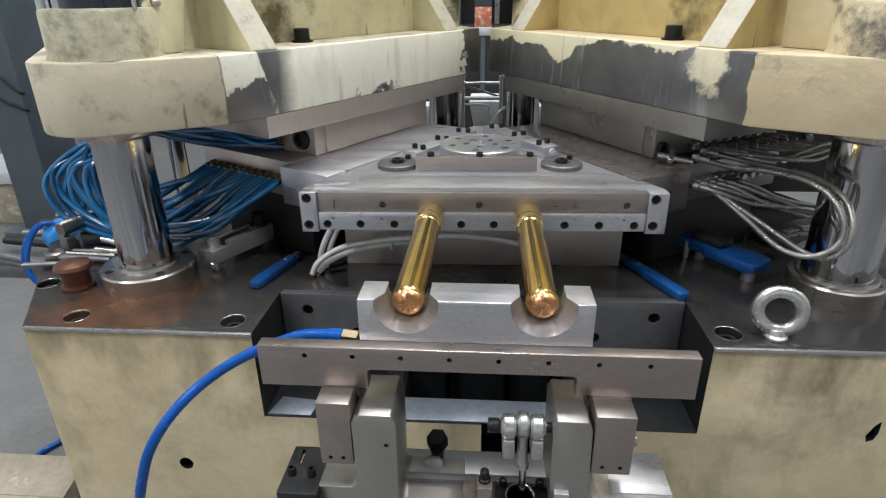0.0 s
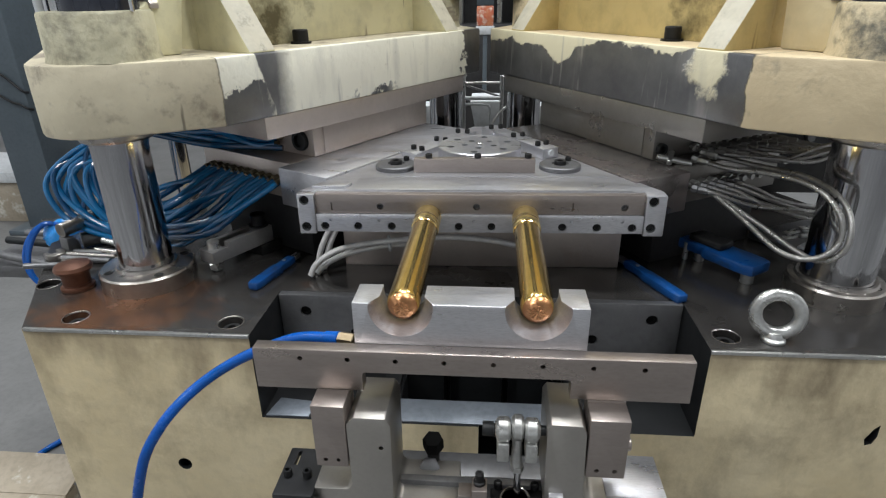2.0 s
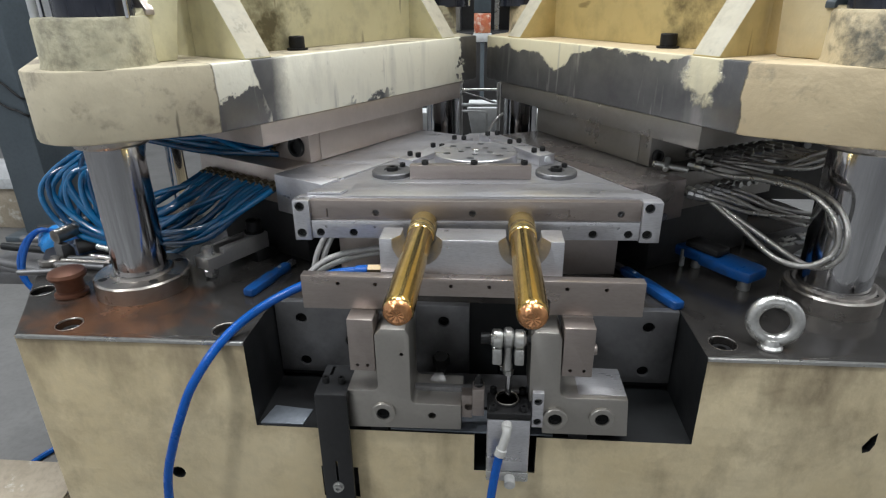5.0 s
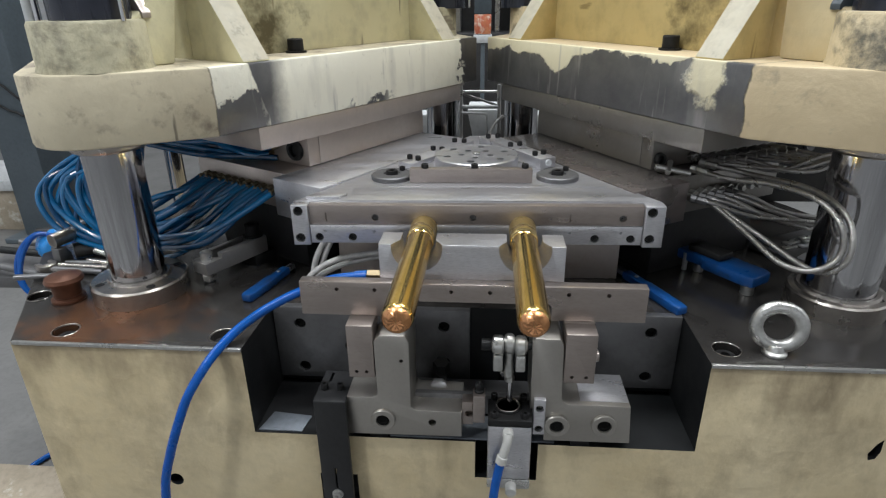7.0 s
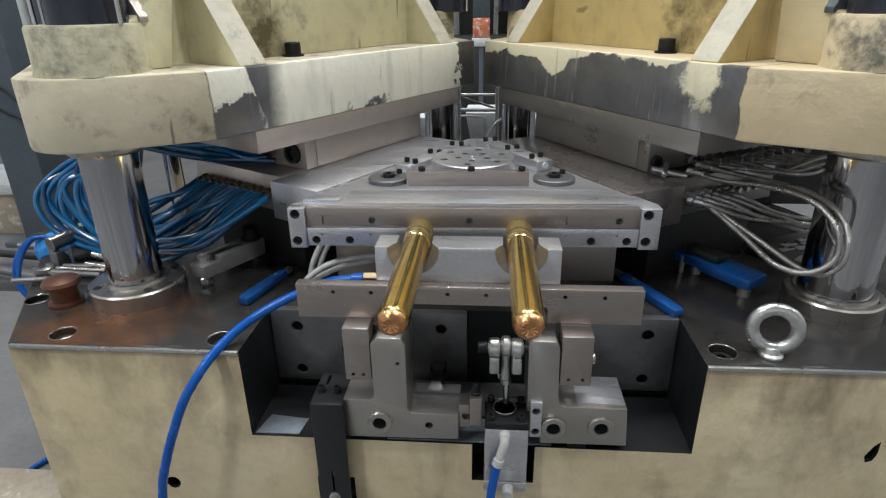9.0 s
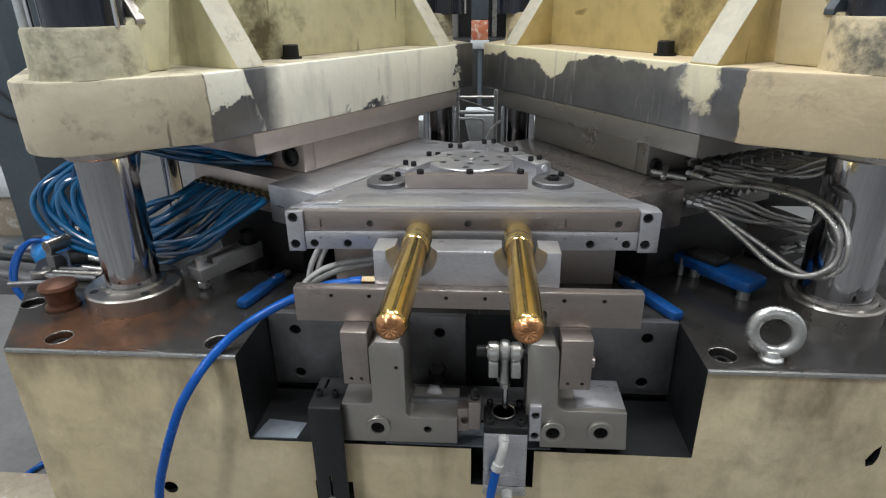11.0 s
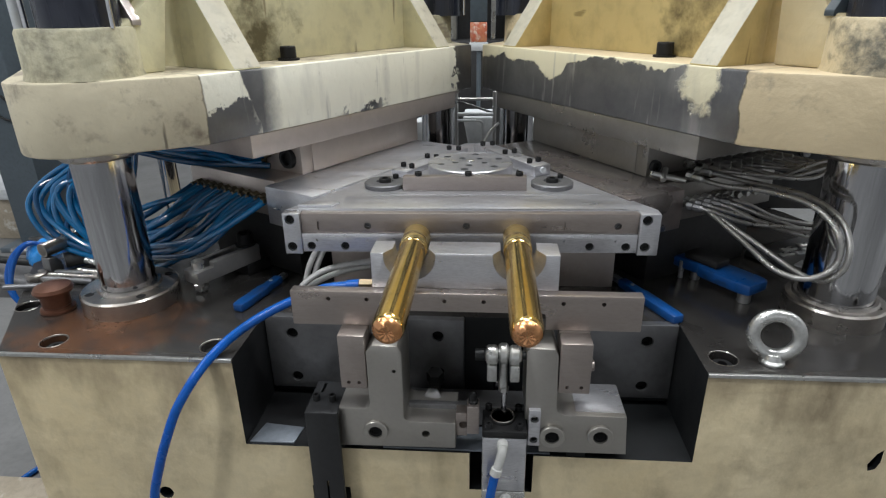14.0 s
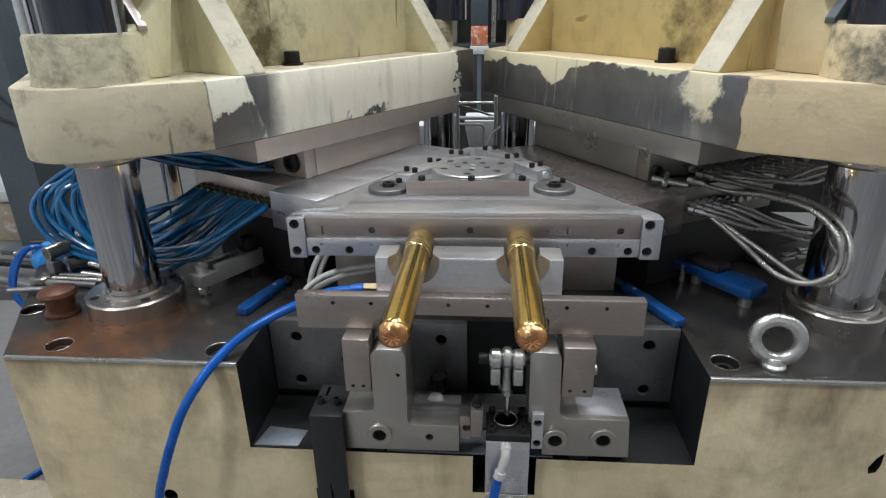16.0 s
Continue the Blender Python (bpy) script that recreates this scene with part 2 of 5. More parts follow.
def prism(points, lo, hi, axis="z", bevel=0.0012):
    """A plan outline drawn out from lo to hi along the axis. For y the outline is (x, z)."""
    bm = bmesh.new()
    put = {"z": lambda p, h: (p[0], p[1], h), "y": lambda p, h: (p[0], h, p[1]), "x": lambda p, h: (h, p[0], p[1])}[axis]
    a = [bm.verts.new(put(p, lo)) for p in points]
    b = [bm.verts.new(put(p, hi)) for p in points]
    bm.faces.new(a), bm.faces.new(b)
    for i in range(len(points)):
        j = (i + 1) % len(points)
        bm.faces.new((a[i], a[j], b[j], b[i]))
    bmesh.ops.recalc_face_normals(bm, faces=bm.faces)
    bevelled(bm, bevel)
    return bm


def lathe(profile, origin=(0, 0, 0), axis=(0, 0, 1), seg=32, caps=True):
    """(radius, height) pairs turned about the axis through the origin."""
    bm = bmesh.new()
    rings = []
    for r, h in profile:
        if r < 1e-6:
            rings.append([bm.verts.new((0, 0, h))])
        else:
            rings.append([bm.verts.new((r * math.cos(2 * math.pi * i / seg), r * math.sin(2 * math.pi * i / seg), h)) for i in range(seg)])
    for p, q in zip(rings, rings[1:]):
        for i in range(seg):
            j = (i + 1) % seg
            if len(p) == 1 and len(q) > 1:
                bm.faces.new((p[0], q[i], q[j]))
            elif len(q) == 1 and len(p) > 1:
                bm.faces.new((p[i], p[j], q[0]))
            elif len(p) > 1:
                bm.faces.new((p[i], p[j], q[j], q[i]))
    for ring in (rings[0], rings[-1]):
        if len(ring) > 1 and caps:
            bm.faces.new(ring)
    bmesh.ops.recalc_face_normals(bm, faces=bm.faces)
    turn = Vector((0, 0, 1)).rotation_difference(Vector(axis)).to_matrix().to_4x4()
    bm.transform(Matrix.Translation(origin) @ turn)
    return bm


def cylinder(origin, axis, r, length, seg=28, chamfer=0.0008):
    c = min(chamfer, r * 0.3, length * 0.3)
    return lathe([(r - c, 0), (r, c), (r, length - c), (r - c, length)], origin, axis, seg)


def join(*meshes):
    out = meshes[0]
    for bm in meshes[1:]:
        data = bpy.data.meshes.new("joining")
        bm.to_mesh(data)
        out.from_mesh(data)
        bpy.data.meshes.remove(data)
        bm.free()
    return out


def spline(points, steps=8):
    pts = [Vector(p) for p in points]
    pts = [pts[0] * 2 - pts[1], *pts, pts[-1] * 2 - pts[-2]]
    out = []
    for i in range(1, len(pts) - 2):
        a, b, c, d = pts[i - 1:i + 3]
        for k in range(steps):
            t = k / steps
            out.append(0.5 * (2 * b + (c - a) * t + (2 * a - 5 * b + 4 * c - d) * t * t + (3 * b - a - 3 * c + d) * t ** 3))
    out.append(pts[-2])
    return out


def hose_mesh(points, r, steps=8, seg=12):
    path = spline(points, steps)
    bm = bmesh.new()
    side, rings = Vector((0.13, 0.2, 1)).normalized(), []
    for i, p in enumerate(path):
        way = (path[min(i + 1, len(path) - 1)] - path[max(i - 1, 0)]).normalized()
        side = (side - way * side.dot(way)).normalized()
        other = way.cross(side)
        rings.append([bm.verts.new(p + r * (math.cos(a) * side + math.sin(a) * other)) for a in (2 * math.pi * k / seg for k in range(seg))])
    for p, q in zip(rings, rings[1:]):
        for i in range(seg):
            bm.faces.new((p[i], p[(i + 1) % seg], q[(i + 1) % seg], q[i]))
    bm.faces.new(rings[0]), bm.faces.new(rings[-1])
    bmesh.ops.recalc_face_normals(bm, faces=bm.faces)
    return bm


def cut(bm, *tools):
    """The mesh with the tools' volumes taken out."""
    body, tool = bpy.data.meshes.new("cut_body"), bpy.data.meshes.new("cut_tool")
    bm.to_mesh(body)
    bm.free()
    for o in tools:
        bmesh.ops.recalc_face_normals(o, faces=o.faces)
    join(*tools).to_mesh(tool)
    a, b = new("cut_body", body), new("cut_tool", tool)
    mod = a.modifiers.new("cut", "BOOLEAN")
    mod.object, mod.operation, mod.solver, mod.use_self = b, "DIFFERENCE", "EXACT", True
    bpy.context.view_layer.update()
    made = bpy.data.meshes.new_from_object(a.evaluated_get(bpy.context.evaluated_depsgraph_get()))
    out = bmesh.new()
    out.from_mesh(made)
    for o in (a, b):
        bpy.data.objects.remove(o)
    for d in (body, tool, made):
        bpy.data.meshes.remove(d)
    return out


def part(name, bm, mat, parent=None, label="", paint=None):
    """Links a mesh drawn in the place's own measures as one object, under its thing if one is given."""
    sharpen(bm)
    data = bpy.data.meshes.new(name)
    mats = mat if isinstance(mat, (list, tuple)) else [mat]
    for m in mats:
        data.materials.append(m)
    if paint:
        for f in bm.faces:
            f.material_index = paint(f)
    root = parent
    shift = Vector((0, 0, 0))
    while root is not None:
        shift += root.location
        root = root.parent
    if parent is None:
        lo = [min(v.co[i] for v in bm.verts) for i in range(3)]
        hi = [max(v.co[i] for v in bm.verts) for i in range(3)]
        shift = Vector(((lo[0] + hi[0]) / 2, (lo[1] + hi[1]) / 2, lo[2]))
    bm.transform(Matrix.Translation(-shift))
    bm.to_mesh(data)
    bm.free()
    ob = new(name, data)
    if parent is None:
        ob.location = shift
    else:
        ob.parent = parent
    return tagged(ob, label)


def thing(name, place, label, category, group="", kind=""):
    ob = new(name)
    ob.empty_display_size = 0.02
    ob.location = place
    return tagged(ob, label, category, group, kind)


def cap_screw(name, place, axis, r, h, parent, label=""):
    """A socket cap screw with a recessed drive."""
    bm = lathe([(r * 0.9, 0), (r, h * 0.08), (r, h * 0.9), (r * 0.92, h), (r * 0.52, h), (r * 0.48, h * 0.45), (0, h * 0.4)], place, axis, 16)
    return part(name, bm, BLACK, parent, label)


def platen_material(name, side):
    """Cream paint flaked down to bare steel along the die edge: u runs along that edge, h up its face."""
    m = bpy.data.materials.new(name)
    m.use_nodes = True
    nt = m.node_tree
    b = nt.nodes["Principled BSDF"]

    def calc(op, a, c=0.0, d=0.0):
        n = nt.nodes.new("ShaderNodeMath")
        n.operation = op
        for sock, val in zip(n.inputs, (a, c, d)):
            if isinstance(val, (int, float)):
                sock.default_value = val
            else:
                nt.links.new(val, sock)
        return n.outputs[0]

    def noisy(sc, detail=8.0, rgh=0.65):
        n = nt.nodes.new("ShaderNodeTexNoise")
        n.inputs["Scale"].default_value, n.inputs["Detail"].default_value, n.inputs["Roughness"].default_value = sc, detail, rgh
        nt.links.new(geo.outputs["Position"], n.inputs["Vector"])
        return n.outputs["Fac"]

    def step(x, lo, hi):
        n = nt.nodes.new("ShaderNodeMapRange")
        n.inputs["From Min"].default_value, n.inputs["From Max"].default_value = lo, hi
        nt.links.new(x, n.inputs["Value"])
        return n.outputs["Result"]

    def blend(fac, a, c):
        x = nt.nodes.new("ShaderNodeMix")
        x.data_type = "RGBA"
        nt.links.new(fac, x.inputs["Factor"])
        for sock, val in ((x.inputs["A"], a), (x.inputs["B"], c)):
            if isinstance(val, tuple):
                sock.default_value = (*val, 1)
            else:
                nt.links.new(val, sock)
        return x.outputs["Result"]

    geo = nt.nodes.new("ShaderNodeNewGeometry")
    xyz = nt.nodes.new("ShaderNodeSeparateXYZ")
    nt.links.new(geo.outputs["Position"], xyz.inputs[0])
    x, y, z = xyz.outputs
    u = calc("ADD", calc("MULTIPLY", x, 0.5 if side < 0 else -0.5), calc("MULTIPLY", calc("SUBTRACT", y, 0.266), 0.866))
    v = calc("ADD", calc("MULTIPLY", x, -0.866 if side < 0 else 0.866), calc("MULTIPLY", calc("SUBTRACT", y, 0.266), 0.5))
    h = calc("DIVIDE", calc("SUBTRACT", z, 0.242), 0.088)
    n1, n2, n3 = noisy(22), noisy(70), noisy(7)
    rag = calc("ADD", calc("MULTIPLY", calc("SUBTRACT", n1, 0.5), 1.1), calc("MULTIPLY", calc("SUBTRACT", n2, 0.5), 0.45))
    on_face = calc("MULTIPLY", step(calc("ADD", u, calc("MULTIPLY", rag, 0.016)), -0.2842 if side < 0 else -0.2735, -0.2825 if side < 0 else -0.2715), calc("SUBTRACT", 1.0, step(v, 0.2285, 0.2295)))
    if side < 0:
        low = step(calc("SUBTRACT", calc("ADD", calc("MULTIPLY", rag, 0.8), 0.52), h), 0.0, 0.03)
        near = calc("SUBTRACT", 1.0, step(calc("ADD", u, calc("MULTIPLY", rag, 0.05)), -0.205, -0.190))
        left_edge = calc("ADD", -0.224, calc("MULTIPLY", calc("SUBTRACT", 1.0, h), 0.027))
        ragged_u = calc("ADD", u, calc("MULTIPLY", rag, 0.010))
        band = calc("MULTIPLY", step(calc("SUBTRACT", ragged_u, left_edge), 0.0, 0.0025), calc("SUBTRACT", 1.0, step(calc("ADD", u, calc("MULTIPLY", rag, 0.03)), -0.192, -0.158)))
        far = step(calc("ADD", u, calc("MULTIPLY", rag, 0.16)), 0.300, 0.306)
        spots = calc("MULTIPLY", step(calc("SUBTRACT", n1, calc("MULTIPLY", h, 0.45)), 0.50, 0.52), calc("SUBTRACT", 1.0, step(calc("ABSOLUTE", calc("SUBTRACT", u, 0.02)), 0.03, 0.07)))
        bare = calc("MAXIMUM", calc("MAXIMUM", calc("MULTIPLY", low, near), band), calc("MAXIMUM", far, spots))
    else:
        drop = calc("MAXIMUM", 0.0, calc("SUBTRACT", 1.0, calc("DIVIDE", calc("ABSOLUTE", calc("SUBTRACT", u, 0.112)), 0.055)))
        dip = calc("ADD", calc("MULTIPLY", step(u, 0.0, 0.10), 0.20), calc("MULTIPLY", drop, 0.30))
        edge = calc("ADD", calc("SUBTRACT", 0.97, dip), calc("ADD", calc("MULTIPLY", rag, 0.42), calc("MULTIPLY", calc("SUBTRACT", n3, 0.5), 0.30)))
        low = step(calc("SUBTRACT", edge, h), 0.0, 0.03)
        dx, dh = calc("DIVIDE", calc("ADD", u, 0.212), 0.034), calc("DIVIDE", calc("SUBTRACT", h, 0.80), 0.46)
        patch = calc("SQRT", calc("ADD", calc("MULTIPLY", dx, dx), calc("MULTIPLY", dh, dh)))
        patch = calc("SUBTRACT", 1.0, step(calc("ADD", patch, calc("MULTIPLY", rag, 1.6)), 0.80, 1.05))
        bare = calc("MULTIPLY", low, calc("SUBTRACT", 1.0, patch))
    bare = calc("MULTIPLY", bare, on_face)
    white = calc("MULTIPLY", on_face, step(n3, 0.2, 0.4))
    cream = blend(step(n3, 0.35, 0.65), (0.62, 0.555, 0.405) if side < 0 else (0.66, 0.54, 0.35), (0.49, 0.435, 0.315) if side < 0 else (0.56, 0.455, 0.29))
    cream = blend(step(calc("ADD", n1, calc("MULTIPLY", n3, 0.5)), 0.74 if side < 0 else 0.84, 0.92 if side < 0 else 1.05), cream, (0.24, 0.20, 0.15))
    paint = blend(white, cream, (0.85, 0.825, 0.70) if side < 0 else (0.72, 0.66, 0.47))
    paint = blend(step(n2, 0.62, 0.9), paint, (0.40, 0.36, 0.27))
    sm = nt.nodes.new("ShaderNodeMapping")
    sm.inputs["Scale"].default_value, sm.inputs["Rotation"].default_value = (1.0, 1.0, 0.12), (0.3, -0.25, 0.1)
    nt.links.new(geo.outputs["Position"], sm.inputs[0])
    sn = nt.nodes.new("ShaderNodeTexNoise")
    sn.inputs["Scale"].default_value, sn.inputs["Detail"].default_value = 50.0, 3.0
    nt.links.new(sm.outputs[0], sn.inputs["Vector"])
    paint = blend(step(sn.outputs["Fac"], 0.72, 0.76), paint, (0.22, 0.19, 0.14))
    crack = calc("SUBTRACT", 1.0, step(calc("ABSOLUTE", calc("ADD", calc("ADD", u, calc("MULTIPLY", rag, 0.016)), 0.2835 if side < 0 else 0.2728)), 0.0006, 0.0020))
    paint = blend(calc("MULTIPLY", crack, 0.8), paint, (0.16, 0.14, 0.10))
    steel = blend(step(n1, 0.3, 0.7), (0.20, 0.20, 0.20), (0.13, 0.13, 0.135))
    for lean, turn, size, lo, hi in (((1.0, 1.0, 0.18), (0.9, 0.2, 0.4), 26.0, 0.56, 0.80), ((1.0, 1.0, 0.10), (-0.7, 0.5, 0.0), 60.0, 0.64, 0.72)):
        km, kn = nt.nodes.new("ShaderNodeMapping"), nt.nodes.new("ShaderNodeTexNoise")
        km.inputs["Scale"].default_value, km.inputs["Rotation"].default_value = lean, turn
        kn.inputs["Scale"].default_value, kn.inputs["Detail"].default_value = size, 6.0
        nt.links.new(geo.outputs["Position"], km.inputs[0])
        nt.links.new(km.outputs[0], kn.inputs["Vector"])
        scuff = step(kn.outputs["Fac"], lo, hi)
        paint = blend(calc("MULTIPLY", calc("MULTIPLY", scuff, on_face), 0.45), paint, (0.30, 0.29, 0.26))
        steel = blend(calc("MULTIPLY", scuff, 0.55), steel, (0.48, 0.47, 0.44))
    nt.links.new(blend(bare, paint, steel), b.inputs["Base Color"])
    nt.links.new(calc("MULTIPLY", bare, 0.7), b.inputs["Metallic"])
    nt.links.new(calc("SUBTRACT", 0.5, calc("MULTIPLY", bare, 0.12)), b.inputs["Roughness"])
    bp = nt.nodes.new("ShaderNodeBump")
    bp.inputs["Strength"].default_value, bp.inputs["Distance"].default_value = 0.7, 0.0015
    lump = calc("MULTIPLY", noisy(30, 4.0, 0.55), 2.2)
    nt.links.new(calc("SUBTRACT", calc("ADD", calc("MULTIPLY", n2, 0.35), calc("MULTIPLY", lump, calc("SUBTRACT", 1.0, bare))), bare), bp.inputs["Height"])
    nt.links.new(bp.outputs["Normal"], b.inputs["Normal"])
    return m


PLATEN_L, PLATEN_R = platen_material("flaked_platen_paint", -1), platen_material("worn_platen_paint", 1)

# ---- the room ----
FLOOR_Z = -0.80
CX, CY = 0.0, 0.266            # middle of the three-sided machine


def slab(name, x0, x1, y0, y1, z0, z1, mat, label, category):
    return tagged(part(name, box(x0, x1, y0, y1, z0, z1, 0), mat, None), label, category, "", "structure")


slab("floor", -7, 7, -6, 9, FLOOR_Z - 0.1, FLOOR_Z, CONCRETE, "worn grey concrete workshop floor", "floor")
slab("wall_north", -7, 7, 9, 9.2, FLOOR_Z, 5, WALLP, "pale grey workshop wall", "wall")
slab("wall_south", -7, 7, -6.2, -6, FLOOR_Z, 5, WALLP, "pale grey workshop wall", "wall")
slab("wall_west", -7.2, -7, -6, 9, FLOOR_Z, 5, WALLP, "pale grey workshop wall", "wall")
slab("wall_east", 7, 7.2, -6, 9, FLOOR_Z, 5, WALLP, "pale grey workshop wall", "wall")
slab("ceiling", -7, 7, -6, 9, 5, 5.1, WALLP, "pale grey workshop ceiling", "ceiling")

# ---- machine base ----
POCKET_X, POCKET_Y, POCKET_Z = 0.29, 0.124, -0.132


BASE_OUTLINE = [(-0.603, 0.0), (0.603, 0.0), (0.765, 0.28), (0.64, 0.60), (0.30, 1.20), (-0.30, 1.20), (-0.64, 0.60), (-0.765, 0.28)]


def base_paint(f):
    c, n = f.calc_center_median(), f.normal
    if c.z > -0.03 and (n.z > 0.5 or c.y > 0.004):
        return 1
    # Insides of pocket, slots and holes: shade painted with the near-black tone.
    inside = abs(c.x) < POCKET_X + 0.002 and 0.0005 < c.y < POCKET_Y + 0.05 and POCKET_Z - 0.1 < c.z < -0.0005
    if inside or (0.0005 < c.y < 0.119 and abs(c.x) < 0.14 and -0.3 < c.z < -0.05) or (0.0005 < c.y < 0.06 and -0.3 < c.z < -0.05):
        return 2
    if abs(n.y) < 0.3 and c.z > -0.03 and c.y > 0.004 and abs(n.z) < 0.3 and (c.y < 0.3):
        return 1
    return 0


machine_base = thing("casting_machine", (CX, CY, FLOOR_Z), "cream-painted cast machine base with dark oiled steel top", "machine")
bm = prism(BASE_OUTLINE, FLOOR_Z, 0.0, "z", 0.0025)
bores = [(-0.547, 0.032), (-0.6545, 0.125), (-0.3265, 0.031), (0.319, 0.0355), (0.56, 0.034)]
bm = cut(bm, box(-POCKET_X, POCKET_X, -0.2, POCKET_Y, POCKET_Z, 0.2, 0), *[cylinder((x, y, -0.018), (0, 0, 1), 0.0165, 0.05, 28) for x, y in bores],
         box(0.0085, 0.0910, -0.1, 0.05, -0.193, POCKET_Z + 0.02, 0), box(-0.2060, -0.1535, -0.1, 0.03, -0.2530, -0.1985, 0), box(-0.104, 0.130, 0.0515, 0.117, -0.26, POCKET_Z + 0.02, 0), cylinder((-0.419, -0.05, -0.224), (0, 1, 0), 0.0105, 0.10, 12), prism([(0.4985, -0.124), (0.5060, -0.108), (0.5125, -0.101), (0.5130, -0.120), (0.5090, -0.131), (0.5010, -0.134)], -0.05, 0.05, "y", 0))
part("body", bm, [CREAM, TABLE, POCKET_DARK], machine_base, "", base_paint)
for x, y in bores:
    part("bore_rim", lathe([(0.0165, 0.0), (0.0178, 0.0), (0.0178, 0.0005), (0.0170, 0.0007), (0.0164, 0.0002), (0.0163, -0.0015)], (x, y, 0.0), (0, 0, 1), 28, False), FLANGE, machine_base, "worn bright rim of a bolt bore")
    part("bore_screw", lathe([(0.0125, 0), (0.0125, 0.009), (0.011, 0.01), (0.006, 0.01), (0.006, 0.004), (0, 0.004)], (x, y, -0.0175), (0, 0, 1), 20), BLACK, machine_base)
part("edge_strip", box(-0.600, -POCKET_X, -0.0015, 0.003, -0.004, 0.0008, 0.0006), ZINC, machine_base, "bare bright steel edge")
part("edge_strip", box(POCKET_X, 0.600, -0.0015, 0.003, -0.004, 0.0008, 0.0006), ZINC, machine_base, "bare bright steel edge")

# back plates of the pocket, with their bolt holes
def back_plate(x0, x1, z0, z1, holes, label):
    bm = cut(box(x0, x1, 0.111, 0.1235, z0, z1, 0.001), *[cylinder((x, 0.10, z), (0, 1, 0), 0.0085, 0.008 + 0.011, 20) for x, z in holes])
    ob = tagged(part("pocket_plate", bm, POCKET), label, "steel plate")
    for x, z in holes:
        # The bolt's colour carries the shade of its hole.
        part("bolt", lathe([(0.0078, 0), (0.0078, 0.004), (0.0045, 0.004), (0.004, 0.002), (0, 0.002)], (x, 0.1185, z), (0, -1, 0), 16), HOLE, ob)


back_plate(-0.2885, -0.003, -0.118, 0.001, [(-0.25, -0.026), (-0.25, -0.099), (-0.04, -0.025), (-0.178, -0.062), (-0.04, -0.085)], "grey steel wear plate with bolt holes")
back_plate(0.088, 0.2885, -0.118, 0.001, [(0.249, -0.025), (0.249, -0.098), (0.168, -0.06), (0.12, -0.098)], "grey steel wear plate with bolt holes")
for x in (-0.12, 0.1445):
    tagged(part("guide_rail", box(x - 0.012, x + 0.012, 0.002, 0.108, POCKET_Z, -0.1225, 0.001), BLACK), "dark oiled guide rail on the pocket floor", "guide rail", "guide rails")
tagged(part("sheet_scrap", prism([(-0.286, 0.004), (-0.226, 0.004), (-0.221, 0.036), (-0.277, 0.042)], POCKET_Z, POCKET_Z + 0.002, "z", 0.0004), SHEET), "bluish bare sheet metal piece in the pocket", "metal sheet")
tagged(part("sheet_scrap", box(-0.105, 0.112, 0.003, 0.050, POCKET_Z, POCKET_Z + 0.0025, 0.0005), SHEET), "bluish bare sheet metal strip on pocket floor", "metal sheet")
for x in (-0.042, 0.0455, 0.112):
    tagged(part("guide_pin", cylinder((x, 0.1085, -0.262), (0, 0, 1), 0.0062, 0.170, 20), CHROME), "bright round steel guide pin", "guide pin", "guide pins")

# ---- guide columns ----
def guide_column(x, y, label, bx, by, rr=0.0378, fr=0.068):
    root = thing("guide_column", (x, y, 0), label, "guide column", "guide columns")
    part("rod", cylinder((x, y, 0.028), (0, 0, 1), rr, 0.20, 64, 0.0005), CHROME, root)
    part("flange", lathe([(fr, 0), (fr, 0.024), (fr - 0.0025, 0.0265), (rr + 0.0072, 0.0275), (rr + 0.0052, 0.031), (rr + 0.0007, 0.031), (rr + 0.0007, 0.02)], (x, y, 0), (0, 0, 1), 64), FLANGE, root, "turned steel flange with worn rim")
    part("seal_ring", lathe([(rr + 0.0002, 0.222), (rr + 0.0092, 0.222), (rr + 0.0112, 0.225), (rr + 0.0112, 0.243), (rr + 0.0002, 0.243)], (x, y, 0), (0, 0, 1), 48), FLANGE, root)
    part("upper_cylinder", lathe([(0.046, 0.385), (0.046, 0.9), (0.042, 0.9)], (bx + (0.006 if x < 0 else -0.006), by, 0), (0, 0, 1), 48), NAVY, root, "dark glossy cylinder above the platen")
    for dx, r, mt in () if x > 0 else ((-0.0565, 0.0058, WHITE), (-0.0475, 0.0035, CHROME), (0.0605, 0.003, CHROME)):
        part("tie_rod", cylinder((bx + dx, by - 0.022, 0.386), (0, 0, 1), r, 0.5, 14), mt, root)
    for k in range(4):
        a = radians(45 + 90 * k)
        part("flange_bore", lathe([(0.0055, 0), (0.0065, 0.0004), (0.0048, 0.0004), (0.0042, 0.0001), (0, 0.0001)], (x + (fr - 0.013) * math.cos(a), y + (fr - 0.013) * math.sin(a), 0.0272), (0, 0, 1), 14), BLACK, root)


def st(u, v, side):
    """Plan place in a side station: u along its die edge away from the front, v outwards."""
    x, y = u * 0.5 - v * 0.8660254, u * 0.8660254 + v * 0.5
    return (CX + x if side < 0 else CX - x, CY + y)


for x, y, rr, fr in ((-0.505, 0.152, 0.0378, 0.068), (0.508, 0.161, 0.0455, 0.063)):
    guide_column(x, y, "bright hard-chromed guide column in a round flange", math.copysign(0.4765, x), 0.126, rr, fr)
for side in (-1, 1):
    x, y = side * 0.090, 0.763
    guide_column(x, y, "chromed guide column behind the die", x, y)


def st_prism(pts, z0, z1, side, bevel=0.0015):
    bm = prism([st(u, v, side) for u, v in pts], z0, z1, "z", bevel)
    return bm


